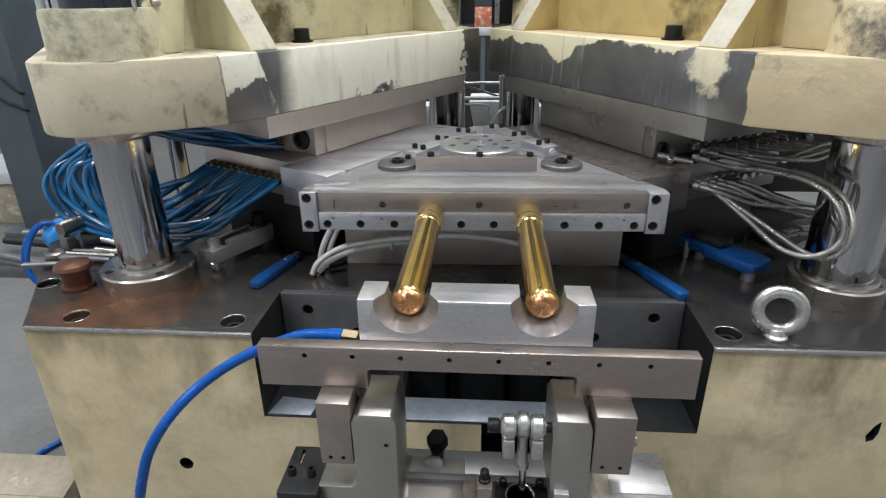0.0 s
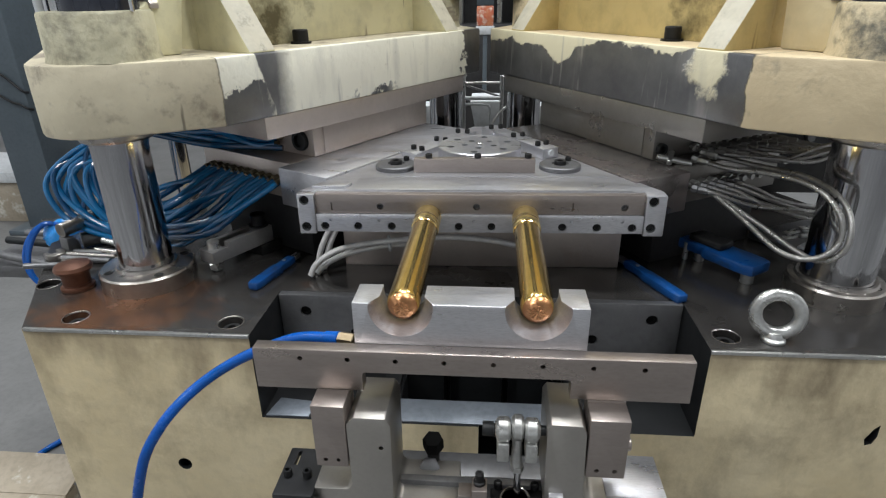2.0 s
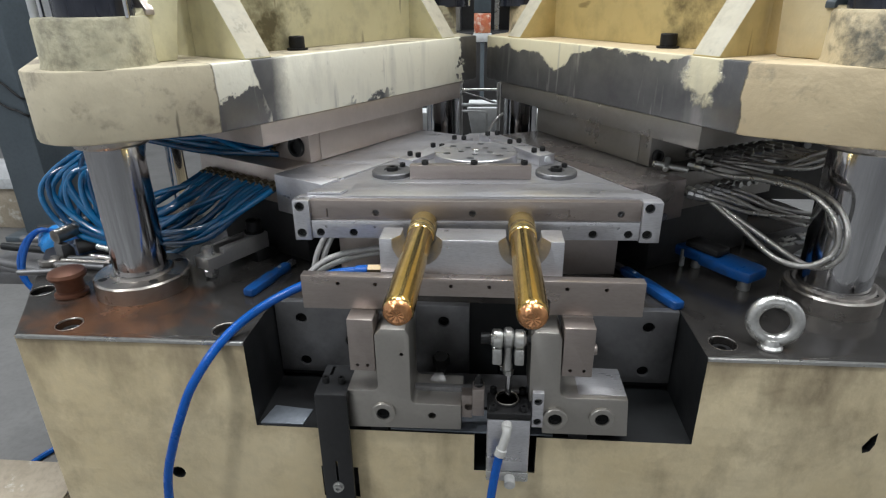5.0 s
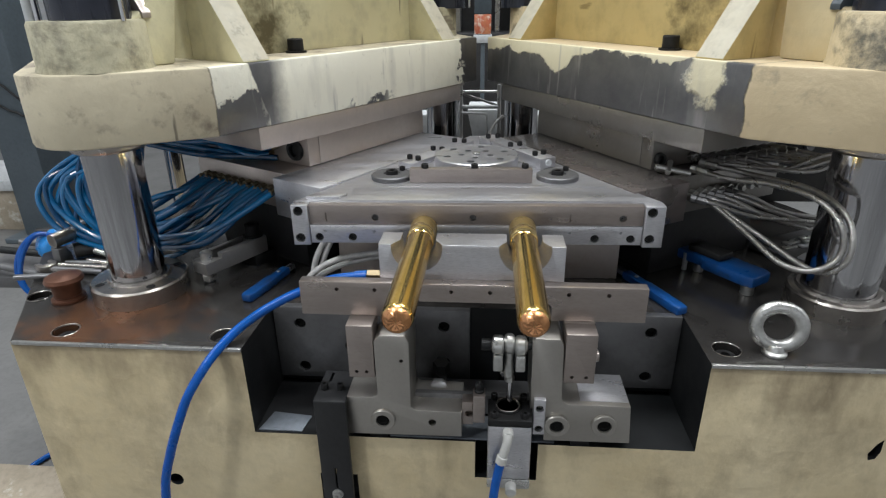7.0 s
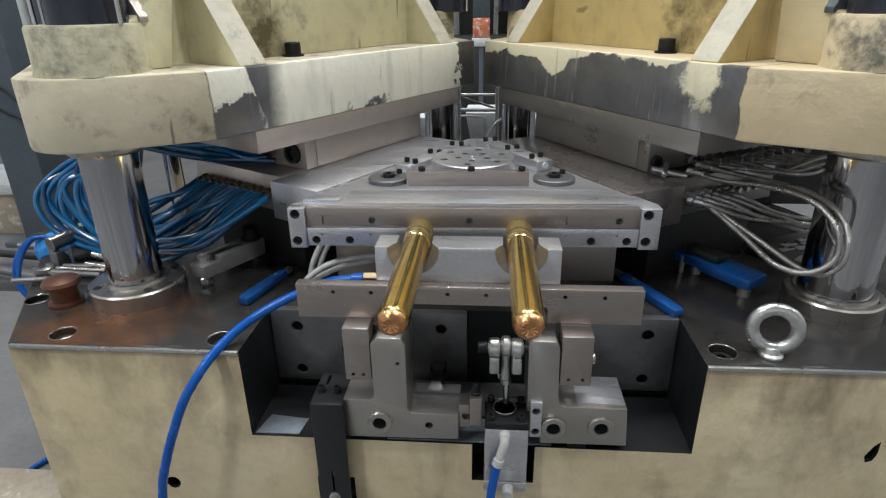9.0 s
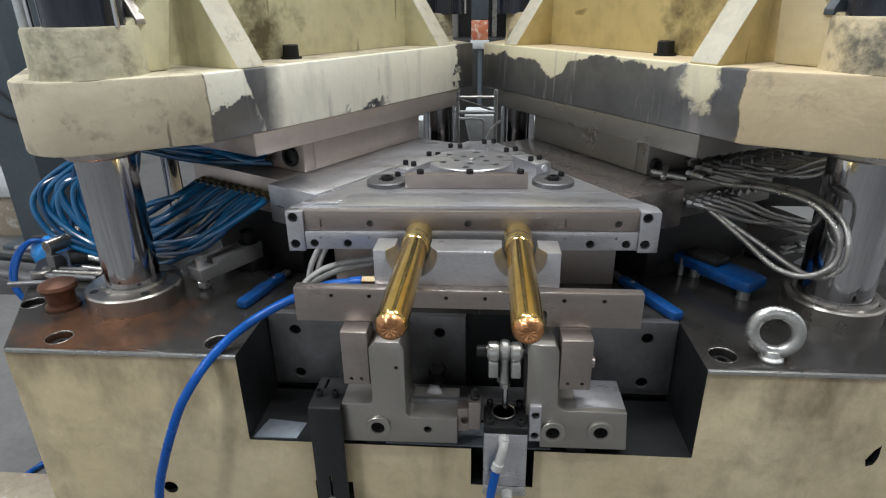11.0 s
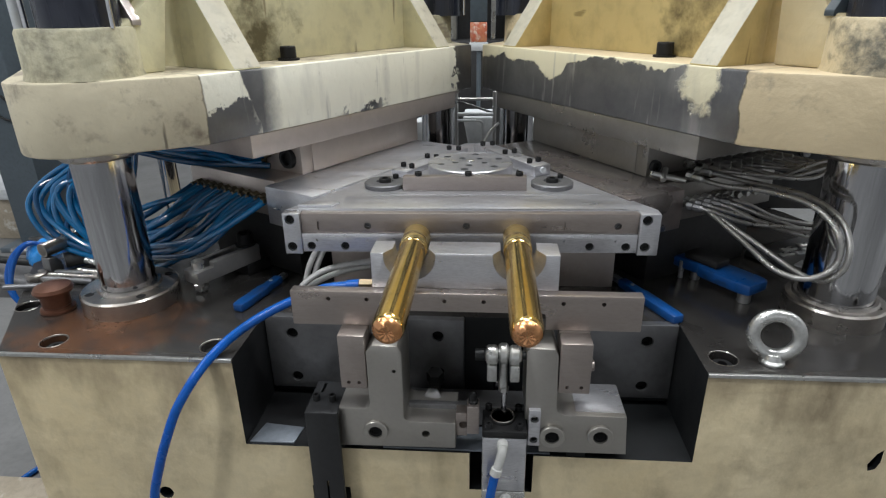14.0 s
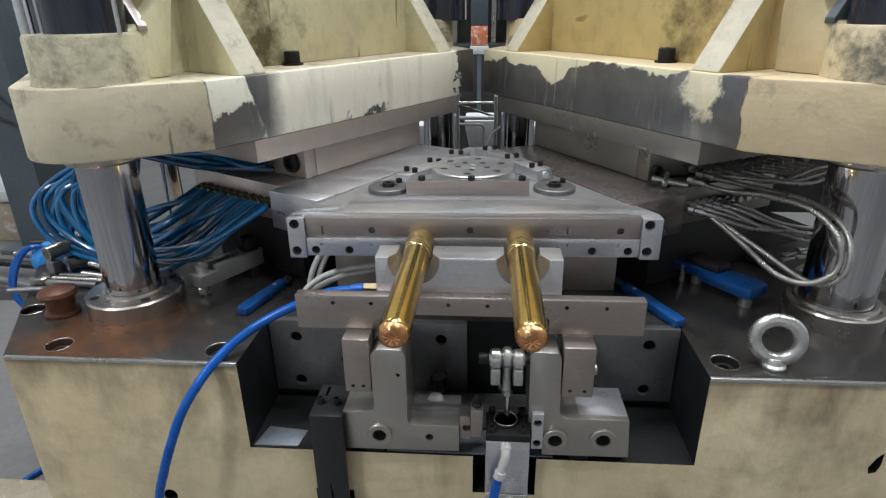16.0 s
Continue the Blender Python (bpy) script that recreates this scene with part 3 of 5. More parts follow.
def st_vertical(pts, u0, u1, side, bevel=0.0015):
    """An outline in (v, z) drawn out from u0 to u1."""
    bm = bmesh.new()
    a = [bm.verts.new((*st(u0, v, side), z)) for v, z in pts]
    b = [bm.verts.new((*st(u1, v, side), z)) for v, z in pts]
    bm.faces.new(a), bm.faces.new(b)
    for i in range(len(pts)):
        j = (i + 1) % len(pts)
        bm.faces.new((a[i], a[j], b[j], b[i]))
    bmesh.ops.recalc_face_normals(bm, faces=bm.faces)
    return bevelled(bm, bevel)


def st_face(pts, v0, v1, side, bevel=0.0015):
    """An outline in (u, z) drawn out from v0 to v1."""
    bm = bmesh.new()
    a = [bm.verts.new((*st(u, v0, side), z)) for u, z in pts]
    b = [bm.verts.new((*st(u, v1, side), z)) for u, z in pts]
    bm.faces.new(a), bm.faces.new(b)
    for i in range(len(pts)):
        j = (i + 1) % len(pts)
        bm.faces.new((a[i], a[j], b[j], b[i]))
    bmesh.ops.recalc_face_normals(bm, faces=bm.faces)
    return bevelled(bm, bevel)


# ---- upper platens ----
PB, PT = 0.242, 0.33            # underside and top of the platens
EDGE_V, EDGE_U, FAR_U = 0.222, 0.285, 0.362


def platen_outline(r=0.078):
    cu, cv = 0.368, 0.356
    pts = [(-EDGE_U, EDGE_V), (FAR_U, EDGE_V)]
    pts += [(cu + r * math.cos(radians(a)), cv + r * math.sin(radians(a))) for a in range(-50, 35, 12)]
    pts += [(0.27, 0.70), (-0.27, 0.70)]
    pts += [(-cu - r * math.cos(radians(a)), cv + r * math.sin(radians(a))) for a in range(34, -51, -12)]
    return pts


def upper_platen(side, label, mat, paint):
    x, y = st(0, 0.4, side)
    root = thing("upper_platen", (x, y, PB), label, "press platen", "upper platens")
    part("slab", st_prism(platen_outline(), PB, PT, side, 0.003), mat, root)
    part("web", st_prism([(-0.226, 0.305), (0.30, 0.305), (0.30, 0.34), (-0.226, 0.34)], PT, 0.75, side, 0.002), paint, root, "tall cream rib wall with oily smudges")
    for u in (-0.206, 0.262):
        part("gusset", st_vertical([(EDGE_V + 0.003, PT), (EDGE_V + 0.003, PT + 0.002), (0.306, 0.445), (0.306, PT)], u - 0.022, u + 0.022, side, 0.0015), [paint, WORN_WHITE], root, "sloping cream gusset with worn white front edge", lambda f: 1 if f.normal.z > 0.3 else 0)
    for u in (-0.368, 0.368):
        bx, by = st(u, 0.356, side)
        bx = math.copysign(0.4765, bx) if u < 0 else bx
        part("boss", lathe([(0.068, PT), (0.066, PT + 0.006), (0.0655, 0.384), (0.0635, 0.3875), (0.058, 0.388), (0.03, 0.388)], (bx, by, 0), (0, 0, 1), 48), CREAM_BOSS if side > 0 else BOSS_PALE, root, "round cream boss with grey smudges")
    if side < 0:
        wall = [(-0.350, PT), (-0.276, PT), (-0.262, 0.40), (-0.240, 0.50), (-0.215, 0.75), (-0.250, 0.75), (-0.272, 0.435), (-0.290, 0.415), (-0.318, 0.392), (-0.350, 0.386)]
    else:
        wall = [(-0.350, PT), (-0.245, PT), (-0.240, 0.40), (-0.235, 0.75), (-0.262, 0.75), (-0.285, 0.430), (-0.296, 0.406), (-0.306, 0.394), (-0.322, 0.388), (-0.350, 0.386)]
    part("boss_wall", st_face(wall, 0.304, 0.335, side, 0.004), BOSS_WALL if side > 0 else paint, root)
    if side < 0:
        part("rear_web", st_prism([(-0.31, 0.405), (-0.20, 0.405), (-0.20, 0.43), (-0.31, 0.43)], PT, 0.75, side, 0.002), paint, root)
        part("side_web", st_prism([(-0.2255, 0.3405), (-0.205, 0.3405), (-0.205, 0.4045), (-0.2255, 0.4045)], PT, 0.75, side, 0.001), paint, root)
    part("stay_plate", st_vertical([(0.30, 0.3885), (0.30, 0.395), (0.36, 0.47), (0.375, 0.47), (0.375, 0.3885)], -0.312, -0.300, side, 0.001), GREYBLUE if side > 0 else DIE_STEEL, root)
    bx, by = st(-0.078, 0.287, side)
    part("bolt", lathe([(0.0165, PT), (0.0165, PT + 0.003), (0.0122, PT + 0.003), (0.0122, PT + 0.0195), (0.0112, PT + 0.021), (0.006, PT + 0.021), (0.006, PT + 0.011), (0, PT + 0.011)], (bx, by, 0), (0, 0, 1), 24), BLACK, root, "black socket cap bolt with washer")
    return root


# ---- dies under the platens ----
def side_dies(side, group):
    steel = DIE_STEEL if side < 0 else DIE_GREY
    x, y = st(0, 0.35, side)
    up = thing("upper_die", (x, y, 0.165), "ground steel upper die under the platen", "die", group)
    part("backing_plate", st_prism([(-0.219, 0.224), (0.302, 0.224), (0.302, 0.47), (-0.219, 0.47)], 0.2095, PB, side), steel, up, "brownish ground backing plate")
    part("insert", st_prism([(-0.0925, 0.240), (0.190, 0.240), (0.190, 0.52), (-0.0925, 0.52)], 0.1600, 0.2092, side), steel, up)
    part("end_plate", st_prism([(-0.117, 0.240), (-0.0935, 0.240), (-0.0935, 0.52), (-0.117, 0.52)], 0.1602, 0.2090, side, 0.0008), steel, up)
    pv, pz, pr = (0.268, 0.184, 0.0165) if side < 0 else (0.254, 0.176, 0.0095)
    px, py = st(-0.1172, pv, side)
    part("port_ring", lathe([(pr * 0.62, 0), (pr, 0), (pr * 1.03, 0.002), (pr * 0.94, 0.007), (pr * 0.66, 0.007), (pr * 0.60, 0.001), (0, 0.0008)], (px, py, pz), Vector((*st(-1.1172, pv, side), 0)) - Vector((px, py, 0)), 28), POCKET_DARK, up, "dark round coolant port")
    low = thing("lower_die", (x, y, 0.0), "grey steel lower die beside the triangular core", "die", group)
    part("top_plate", st_prism([(-0.19, 0.1435), (0.19, 0.1435), (0.19, 0.245), (-0.19, 0.245)], 0.100, 0.1595, side), ALU if side < 0 else DARK_DIE, low)
    part("cavity_block", st_prism([(-0.165, 0.246), (0.165, 0.246), (0.165, 0.47), (-0.165, 0.47)], 0.100, 0.1590, side), steel, low)
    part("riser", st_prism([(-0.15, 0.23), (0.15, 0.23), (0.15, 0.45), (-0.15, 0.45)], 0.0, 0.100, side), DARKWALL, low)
    short = [(0.005, 0), (0.0066, 0.001), (0.0066, 0.012), (0.0048, 0.013), (0.0048, 0.022), (0.003, 0.022)]
    long = [(0.0050, 0), (0.0074, 0.001), (0.0074, 0.011), (0.0052, 0.012), (0.0052, 0.017), (0.0066, 0.018), (0.0066, 0.034), (0.0040, 0.035)]
    upper = [(0.199 - 0.012 * (k % 3), -0.1175, 0.300 + 0.0130 * k) for k in range(11)] if side < 0 else [(0.172, -0.1175, 0.320 + 0.0235 * k) for k in range(8)]
    for z, uu, fv in upper + [(0.132, -0.166, 0.258 + 0.018 * k) for k in range(11)]:
        px, py = st(uu, fv, side)
        way = Vector((*st(uu - 1, fv, side), z)) - Vector((px, py, z))
        part("hose_fitting", lathe(long if side > 0 and z > 0.16 else short, (px, py, z), way, 6), ZINC if side > 0 else DULL_FIT, low if z < 0.16 else up)
    if side > 0:
        part("tee_fitting", join(cylinder((0.268, 0.268, 0.170), (0.050, -0.008, -0.008), 0.0045, 0.052, 14), cylinder((0.283, 0.252, 0.1645), (0.012, 0.034, 0.008), 0.0042, 0.037, 14)), ZINC, up, "small bright tee fitting")



upper_platen(-1, "cream upper press platen, paint chipped to bare steel", PLATEN_L, CREAM_WEB)
upper_platen(1, "cream upper press platen with bare grey steel edge", PLATEN_R, YELLOW_WEB)
side_dies(-1, "side dies")
side_dies(1, "side dies")

# ---- triangular core ----
core = thing("triangular_core", (CX, CY, 0.0), "triangular milled aluminium die core on a steel pedestal", "die core")
TRI = 0.2458
apex = 0.124 + TRI * math.sqrt(3)
part("core_plate", prism([(-TRI, 0.132), (TRI, 0.132), (0.012, apex - 0.015), (-0.012, apex - 0.015)], 0.097, 0.157, "z", 0.0015), ALU, core, "milled aluminium triangular plate")
part("pedestal", prism([(-0.214, 0.224), (0.220, 0.224), (0.02, 0.56), (-0.02, 0.56)], 0.0, 0.097, "z", 0.001), DIE_STEEL, core)
RAIL_X0, RAIL_X1 = -0.2235, 0.2185
rail_x = (-0.1345, -0.004, 0.1922)
front = box(RAIL_X0, RAIL_X1, 0.119, 0.1315, 0.1282, 0.1555, 0.0008)
for x in rail_x:
    front = cut(front, cylinder((x, 0.10, 0.1383), (0, 1, 0), 0.0048, 0.05, 14))
front = cut(front, *[box(x - 0.0012, x + 0.0012, 0.1, 0.1225, 0.1325, 0.144, 0) for x in (-0.2007, 0.1237)])
part("front_rail", front, STEEL, core, "brownish ground steel front rail")
low_x = (-0.2115, -0.1660, -0.1195, -0.0280, 0.0165, 0.1115, 0.1573, 0.2040)
pin_x = (-0.2030, -0.1365, -0.0080, 0.1235, 0.1900)
part("lower_rail", cut(box(RAIL_X0, RAIL_X1, 0.1165, 0.1315, 0.102, 0.1278, 0.0008), *[cylinder((x, 0.10, 0.1105), (0, 1, 0), 0.0058, 0.022, 16) for x in low_x],
                       *[cylinder((x, 0.10, 0.1192), (0, 1, 0), 0.0022, 0.02, 10) for x in pin_x]), ALU, core)
for x in low_x:
    part("screw", lathe([(0.0052, 0), (0.0052, 0.003), (0.003, 0.003), (0.003, 0.001), (0, 0.001)], (x, 0.1215, 0.1105), (0, -1, 0), 12), BLACK, core)
for x in rail_x:
    part("screw", lathe([(0.0044, 0), (0.0044, 0.003), (0.002, 0.003), (0.002, 0.001), (0, 0.001)], (x, 0.1265, 0.1385), (0, -1, 0), 12), POCKET, core)
for x0, x1, xs, zs in ((-0.2470, -0.2238, -0.2370, (0.148, 0.110)), (0.2188, 0.2450, 0.2280, (0.148, 0.111))):
    part("end_block", cut(box(x0, x1, 0.1145, 0.1318, 0.0995, 0.1565, 0.001), *[cylinder((xs, 0.10, z), (0, 1, 0), 0.0066, 0.0225, 18) for z in zs]), ALU, core)
    for z in zs:
        part("screw", lathe([(0.0058, 0), (0.0058, 0.004), (0.0032, 0.004), (0.003, 0.002), (0, 0.002)], (xs, 0.1215, z), (0, -1, 0), 12), BLACK, core)
part("front_strip", box(-0.175, 0.205, 0.1325, 0.190, 0.1571, 0.1580, 0.0004), ALU, core, "milled step along the front edge")
part("step_bead", box(-0.125, 0.185, 0.1965, 0.2000, 0.1571, 0.1578, 0.0003), ALU, core)
part("corner_wedge", prism([(-0.232, 0.140), (-0.186, 0.140), (-0.178, 0.156), (-0.222, 0.160)], 0.1572, 0.1605, "z", 0.0006), ALU, core)
# the rotary disc and its clamp bars
part("disc", cut(lathe([(0.066, 0.157), (0.066, 0.178), (0.0645, 0.1795), (0, 0.1795)], (0, 0.300, 0), (0, 0, 1), 64),
                 *[cylinder((0.048 * math.cos(radians(20 + 60 * k)), 0.300 + 0.048 * math.sin(radians(20 + 60 * k)), 0.160), (0, 0, 1), 0.0062, 0.02, 16) for k in range(6)],
                 *[cylinder((0.024 * math.cos(radians(50 + 72 * k)), 0.300 + 0.024 * math.sin(radians(50 + 72 * k)), 0.160), (0, 0, 1), 0.0055, 0.02, 16) for k in range(5)]), ALU, core, "round turned disc with a ring of holes")
part("disc_pin", cylinder((0, 0.300, 0.1795), (0, 0, 1), 0.006, 0.003, 16), ZINC, core)
# Added dark discs that stand for the shade down in the disc's holes.
for a, d, r in [(20 + 60 * k, 0.048, 0.0060) for k in range(6)] + [(50 + 72 * k, 0.024, 0.0053) for k in range(5)]:
    part("bore_shade", cylinder((d * math.cos(radians(a)), 0.300 + d * math.sin(radians(a)), 0.1585), (0, 0, 1), r, 0.012, 14), HOLE, core)
part("clamp_bar", box(-0.0975, 0.0815, 0.2160, 0.2295, 0.157, 0.178, 0.001), STEEL, core, "brownish ground clamp bar")
for x in (-0.075, -0.0025, 0.071):
    cap_screw("cap_screw", (x, 0.2225, 0.178), (0, 0, 1), 0.0052, 0.006, core)
for side in (-1, 1):
    part("clamp_bar", st_prism([(-0.030, 0.098), (0.160, 0.098), (0.160, 0.128), (-0.030, 0.128)], 0.157, 0.166 if side < 0 else 0.174, side, 0.001), ALU, core)
    for u, v in ((-0.006, 0.121), (-0.007, 0.104), (0.062, 0.121), (0.064, 0.104), (0.132, 0.121), (0.137, 0.104)):
        cap_screw("cap_screw", (*st(u, v, side), 0.166 if side < 0 else 0.174), (0, 0, 1), 0.0045, 0.007, core)
    cxw = -0.127 if side < 0 else 0.121
    part("washer", lathe([(0.012, 0.157), (0.031, 0.157), (0.031, 0.163), (0.029, 0.1645), (0.013, 0.1645), (0.012, 0.162)], (cxw, 0.242, 0), (0, 0, 1), 40), POCKET, core, "large round steel washer")
    cap_screw("cap_screw", (cxw, 0.242, 0.157), (0, 0, 1), 0.009, 0.012, core)
    cap_screw("cap_screw", (cxw + 0.014, 0.258, 0.1645), (0, 0, 1), 0.0045, 0.006, core)
part("end_plug", lathe([(0.005, 0), (0.005, 0.003), (0, 0.003)], (*st(-0.030, 0.113, 1), 0.1665), Vector((*st(-1.030, 0.113, 1), 0)) - Vector((*st(-0.030, 0.113, 1), 0)), 14), WHITE, core)
core.rotation_euler.z = radians(1.5)

# ---- brass tubes ----
TUBE_R, TUBE_Z = 0.0163, 0.1235
for x in (-0.0655, 0.0655):
    tube = thing("brass_tube", (x, 0.0, TUBE_Z), "polished brass tube with closed coppery end in the die", "tube", "brass tubes")
    r = TUBE_R
    tip = -0.136
    prof = [(r * math.sin(radians(a)), r - r * math.cos(radians(a))) for a in range(40, 91, 10)]
    part("tube_body", lathe(prof + [(r, 0.2035), (r + 0.0009, 0.2045), (r + 0.0009, 0.2085), (r - 0.0006, 0.2092), (r - 0.0006, 0.2105), (r - 0.0006, 0.262)], (x, tip, TUBE_Z), (0, 1, 0), 48), BRASS, tube)
    part("collar", lathe([(r - 0.0004, 0.2103), (r + 0.0015, 0.2115), (r + 0.0015, 0.262), (r - 0.0004, 0.262)], (x, tip, TUBE_Z), (0, 1, 0), 48), BRASS_SATIN, tube, "satin turned brass collar")
    rim = [(0, 0.0040), (r * 0.16, 0.0030), (r * 0.30, 0.0024), (r * 0.40, 0.0022)] + [(r * math.sin(radians(a)), r - r * math.cos(radians(a)) - 0.00015) for a in range(28, 66, 7)]
    dome = lathe(rim, (x, tip, TUBE_Z), (0, 1, 0), 60, False)
    for v in dome.verts:
        a, d = math.atan2(v.co.z - TUBE_Z, v.co.x - x), math.hypot(v.co.z - TUBE_Z, v.co.x - x)
        v.co.y += 0.0004 * math.cos(9 * a + 0.6 * math.sin(2 * a)) * math.sin(min(1.0, d / (0.75 * r)) * math.pi)
    part("tube_end", dome, COPPER, tube, "domed copper-coloured spun end")

# ---- sliding carriage ----
carriage = thing("sliding_carriage", (0, 0, -0.122), "ground steel sliding carriage with support bar and air cylinder", "machine carriage")
bar_x = [-0.1645 + 0.04715 * k for k in range(8)]
part("support_bar", cut(box(-0.2115, 0.2115, 0.0205, 0.0355, 0.0425, 0.0885, 0.0008), *[cylinder((x, 0.0, 0.0785), (0, 1, 0), 0.0026, 0.03, 12) for x in bar_x],
                        box(-0.104, 0.099, 0.0, 0.06, 0.02, 0.0645, 0.004)), STEEL, carriage, "long brownish ground steel bar")
nest = cut(box(-0.1125, 0.1135, 0.0358, 0.076, 0.0665, 0.1335, 0.0008), *[join(cylinder((x, 0.0, TUBE_Z + 0.0055), (0, 1, 0), 0.0225, 0.12, 40, 0)) for x in (-0.0655, 0.0655)])
nest = cut(nest, *[lathe([(0.0315, 0), (0.0315, 0.008), (0.0205, 0.026)], (x, 0.028, TUBE_Z + 0.0055), (0, 1, 0), 40) for x in (-0.0655, 0.0655)])
part("nest_block", nest, ALU, carriage, "milled aluminium block with two round tube seats")


def lever_arm(pts, y0, y1, holes):
    bm = prism(pts, y0, y1, "y", 0.001)
    return cut(bm, *[cylinder((x, y0 - 0.02, z), (0, 1, 0), r, 0.04, 20) for x, z, r in holes]) if holes else bm


def fillet(cx, cz, r, a0, a1, n=4):
    return [(cx + r * math.cos(radians(a0 + (a1 - a0) * k / n)), cz + r * math.sin(radians(a0 + (a1 - a0) * k / n))) for k in range(n + 1)]


AY = -0.006
arm_l = [(-0.160, -0.1215), (-0.009, -0.1195), (-0.009, -0.0803)] + fillet(-0.0662, -0.0720, 0.008, 270, 180) + [(-0.0735, 0.022), (-0.0785, 0.0305), (-0.1095, 0.0305), (-0.1175, 0.0215)] + fillet(-0.1250, -0.0535, 0.0085, 0, -90) + [(-0.160, -0.0625)]
part("lever_arm", lever_arm(arm_l, AY, 0.060, [(-0.047, -0.0985, 0.0052), (-0.084, -0.0055, 0.0024)]), ARM_STEEL, carriage)
arm_r = [(0.0965, -0.1195), (0.2050, -0.1185), (0.2008, -0.0618), (0.140, -0.0618)] + fillet(0.1275, -0.0498, 0.012, 270, 180) + [(0.1135, 0.0240), (0.1092, 0.0320), (0.0800, 0.0325), (0.0762, 0.0265), (0.0775, -0.070), (0.0962, -0.074)]
part("lever_arm", lever_arm(arm_r, AY, 0.0605, []), ARM_STEEL, carriage)
part("arm_foot", box(0.1402, 0.2000, 0.002, 0.060, -0.0617, -0.0605, 0.0004), ALU, carriage, "bright milled foot top")
for x0, x1, z0, z1 in ((-0.1505, -0.1178, -0.031, 0.0435), (0.1155, 0.1525, -0.0285, 0.040)):
    part("hanger_plate", cut(box(x0, x1, AY - 0.001, 0.0203, z0, z1, 0.001), *[cylinder((x, -0.03, z0 + 0.0085), (0, 1, 0), 0.0023, 0.03, 10) for x in (x0 + 0.010, x1 - 0.010)]), STEEL, carriage)
    part("hanger_lug", box(x0, x1, 0.0204, 0.0355, z0 + 0.02, 0.0423, 0.001), STEEL, carriage)
for x, z in ((-0.111, -0.0955), (0.1115, -0.0935), (0.1705, -0.0905)):
    part("pivot_boss", lathe([(0.0160, 0), (0.0160, 0.0035), (0.0150, 0.0045), (0.0090, 0.0045), (0.0085, 0.001), (0, 0.001)], (x, AY, z), (0, -1, 0), 32), ARM_STEEL, carriage)
    part("pivot_screw", lathe([(0.0082, 0), (0.0082, 0.0018), (0.0048, 0.0018), (0.0042, 0.0006), (0, 0.0006)], (x, AY - 0.0011, z), (0, -1, 0), 16), HOLE, carriage)
part("pivot_boss", cylinder((-0.160, 0.008, -0.094), (-1, 0, 0), 0.011, 0.006, 24), STEEL, carriage)
part("pivot_pin", cylinder((0.1525, 0.006, 0.004), (1, 0, 0), 0.007, 0.005, 20), STEEL, carriage)
part("slide_plate", box(-0.158, 0.20, 0.061, 0.098, -0.122, -0.103, 0.001), POCKET, carriage)
part("cross_beam", box(-0.072, 0.078, 0.022, 0.031, -0.104, -0.0735, 0.001), POCKET, carriage)
# stop bolt
part("stop_bolt", lathe([(0.0110, 0), (0.0118, 0.001), (0.0118, 0.015), (0.0105, 0.017), (0, 0.017)], (-0.0400, 0.064, -0.0660), (0, -0.25, 1), 6), HOLE, carriage, "black stop bolt")
part("stop_nut", lathe([(0.0095, 0), (0.0115, 0.001), (0.0115, 0.008), (0.0095, 0.009), (0, 0.009)], (-0.0430, 0.052, -0.0850), (0, -0.8, 1), 6), POCKET, carriage)
part("stop_post", cylinder((-0.040, 0.062, -0.0850), (0, 0, 1), 0.007, 0.024, 16), BLACK, carriage)
# small blocks by the cylinder
part("sensor_block", box(0.0055, 0.0208, -0.009, 0.010, -0.0935, -0.0525, 0.001), STEEL, carriage)
part("sensor_screw", lathe([(0.0062, 0), (0.0062, 0.003), (0.0045, 0.004), (0.0045, 0.013), (0.002, 0.014), (0, 0.011)], (0.0130, 0.002, -0.0525), (0, 0, 1), 14), BLACK, carriage)
part("sensor_plate", cut(box(-0.0088, 0.0053, AY + 0.006, 0.018, -0.104, -0.069, 0.0008), cylinder((0.0005, -0.02, -0.0865), (0, 1, 0), 0.0055, 0.03, 14)), STEEL, carriage)
part("screw_plate", cut(box(0.0815, 0.0960, AY - 0.006, 0.012, -0.1055, -0.0520, 0.001), *[cylinder((0.0888, -0.03, z), (0, 1, 0), 0.0052, 0.026, 14) for z in (-0.0655, -0.0965)]), ALU, carriage)
for z in (-0.0655, -0.0965):
    part("plate_screw", lathe([(0.0048, 0), (0.0048, 0.003), (0.0026, 0.003), (0.0024, 0.001), (0, 0.001)], (0.0888, -0.0045, z), (0, -1, 0), 12), BLACK, carriage)
# air cylinder
air = part("air_cylinder", cut(box(0.0248, 0.0800, -0.020, 0.030, -0.1745, -0.0892, 0.003), *[box(x - 0.0008, x + 0.0008, -0.03, -0.0185, -0.172, -0.130, 0) for x in (0.0335, 0.0700)]), ALU, carriage, "pale grey anodised air cylinder")
part("cylinder_cap", box(0.0246, 0.0800, -0.0203, 0.0303, -0.0890, -0.0790, 0.0015), BLACK, air)
part("base_cap", box(0.0246, 0.0808, -0.0205, 0.0305, -0.1905, -0.1747, 0.002), ZINC, air, "dull cast end cap")
part("gland", lathe([(0.0165, -0.079), (0.0165, -0.0765), (0.0158, -0.0758), (0.0135, -0.0765), (0.0135, -0.086), (0, -0.086)], (0.050, 0.008, 0), (0, 0, 1), 32), BLACK, air)
part("gland_ring", lathe([(0.0138, -0.0762), (0.0152, -0.0758), (0.0154, -0.0752), (0.0148, -0.0749), (0.0140, -0.0754)], (0.050, 0.008, 0), (0, 0, 1), 36, False), FLANGE, air, "steel retaining ring")
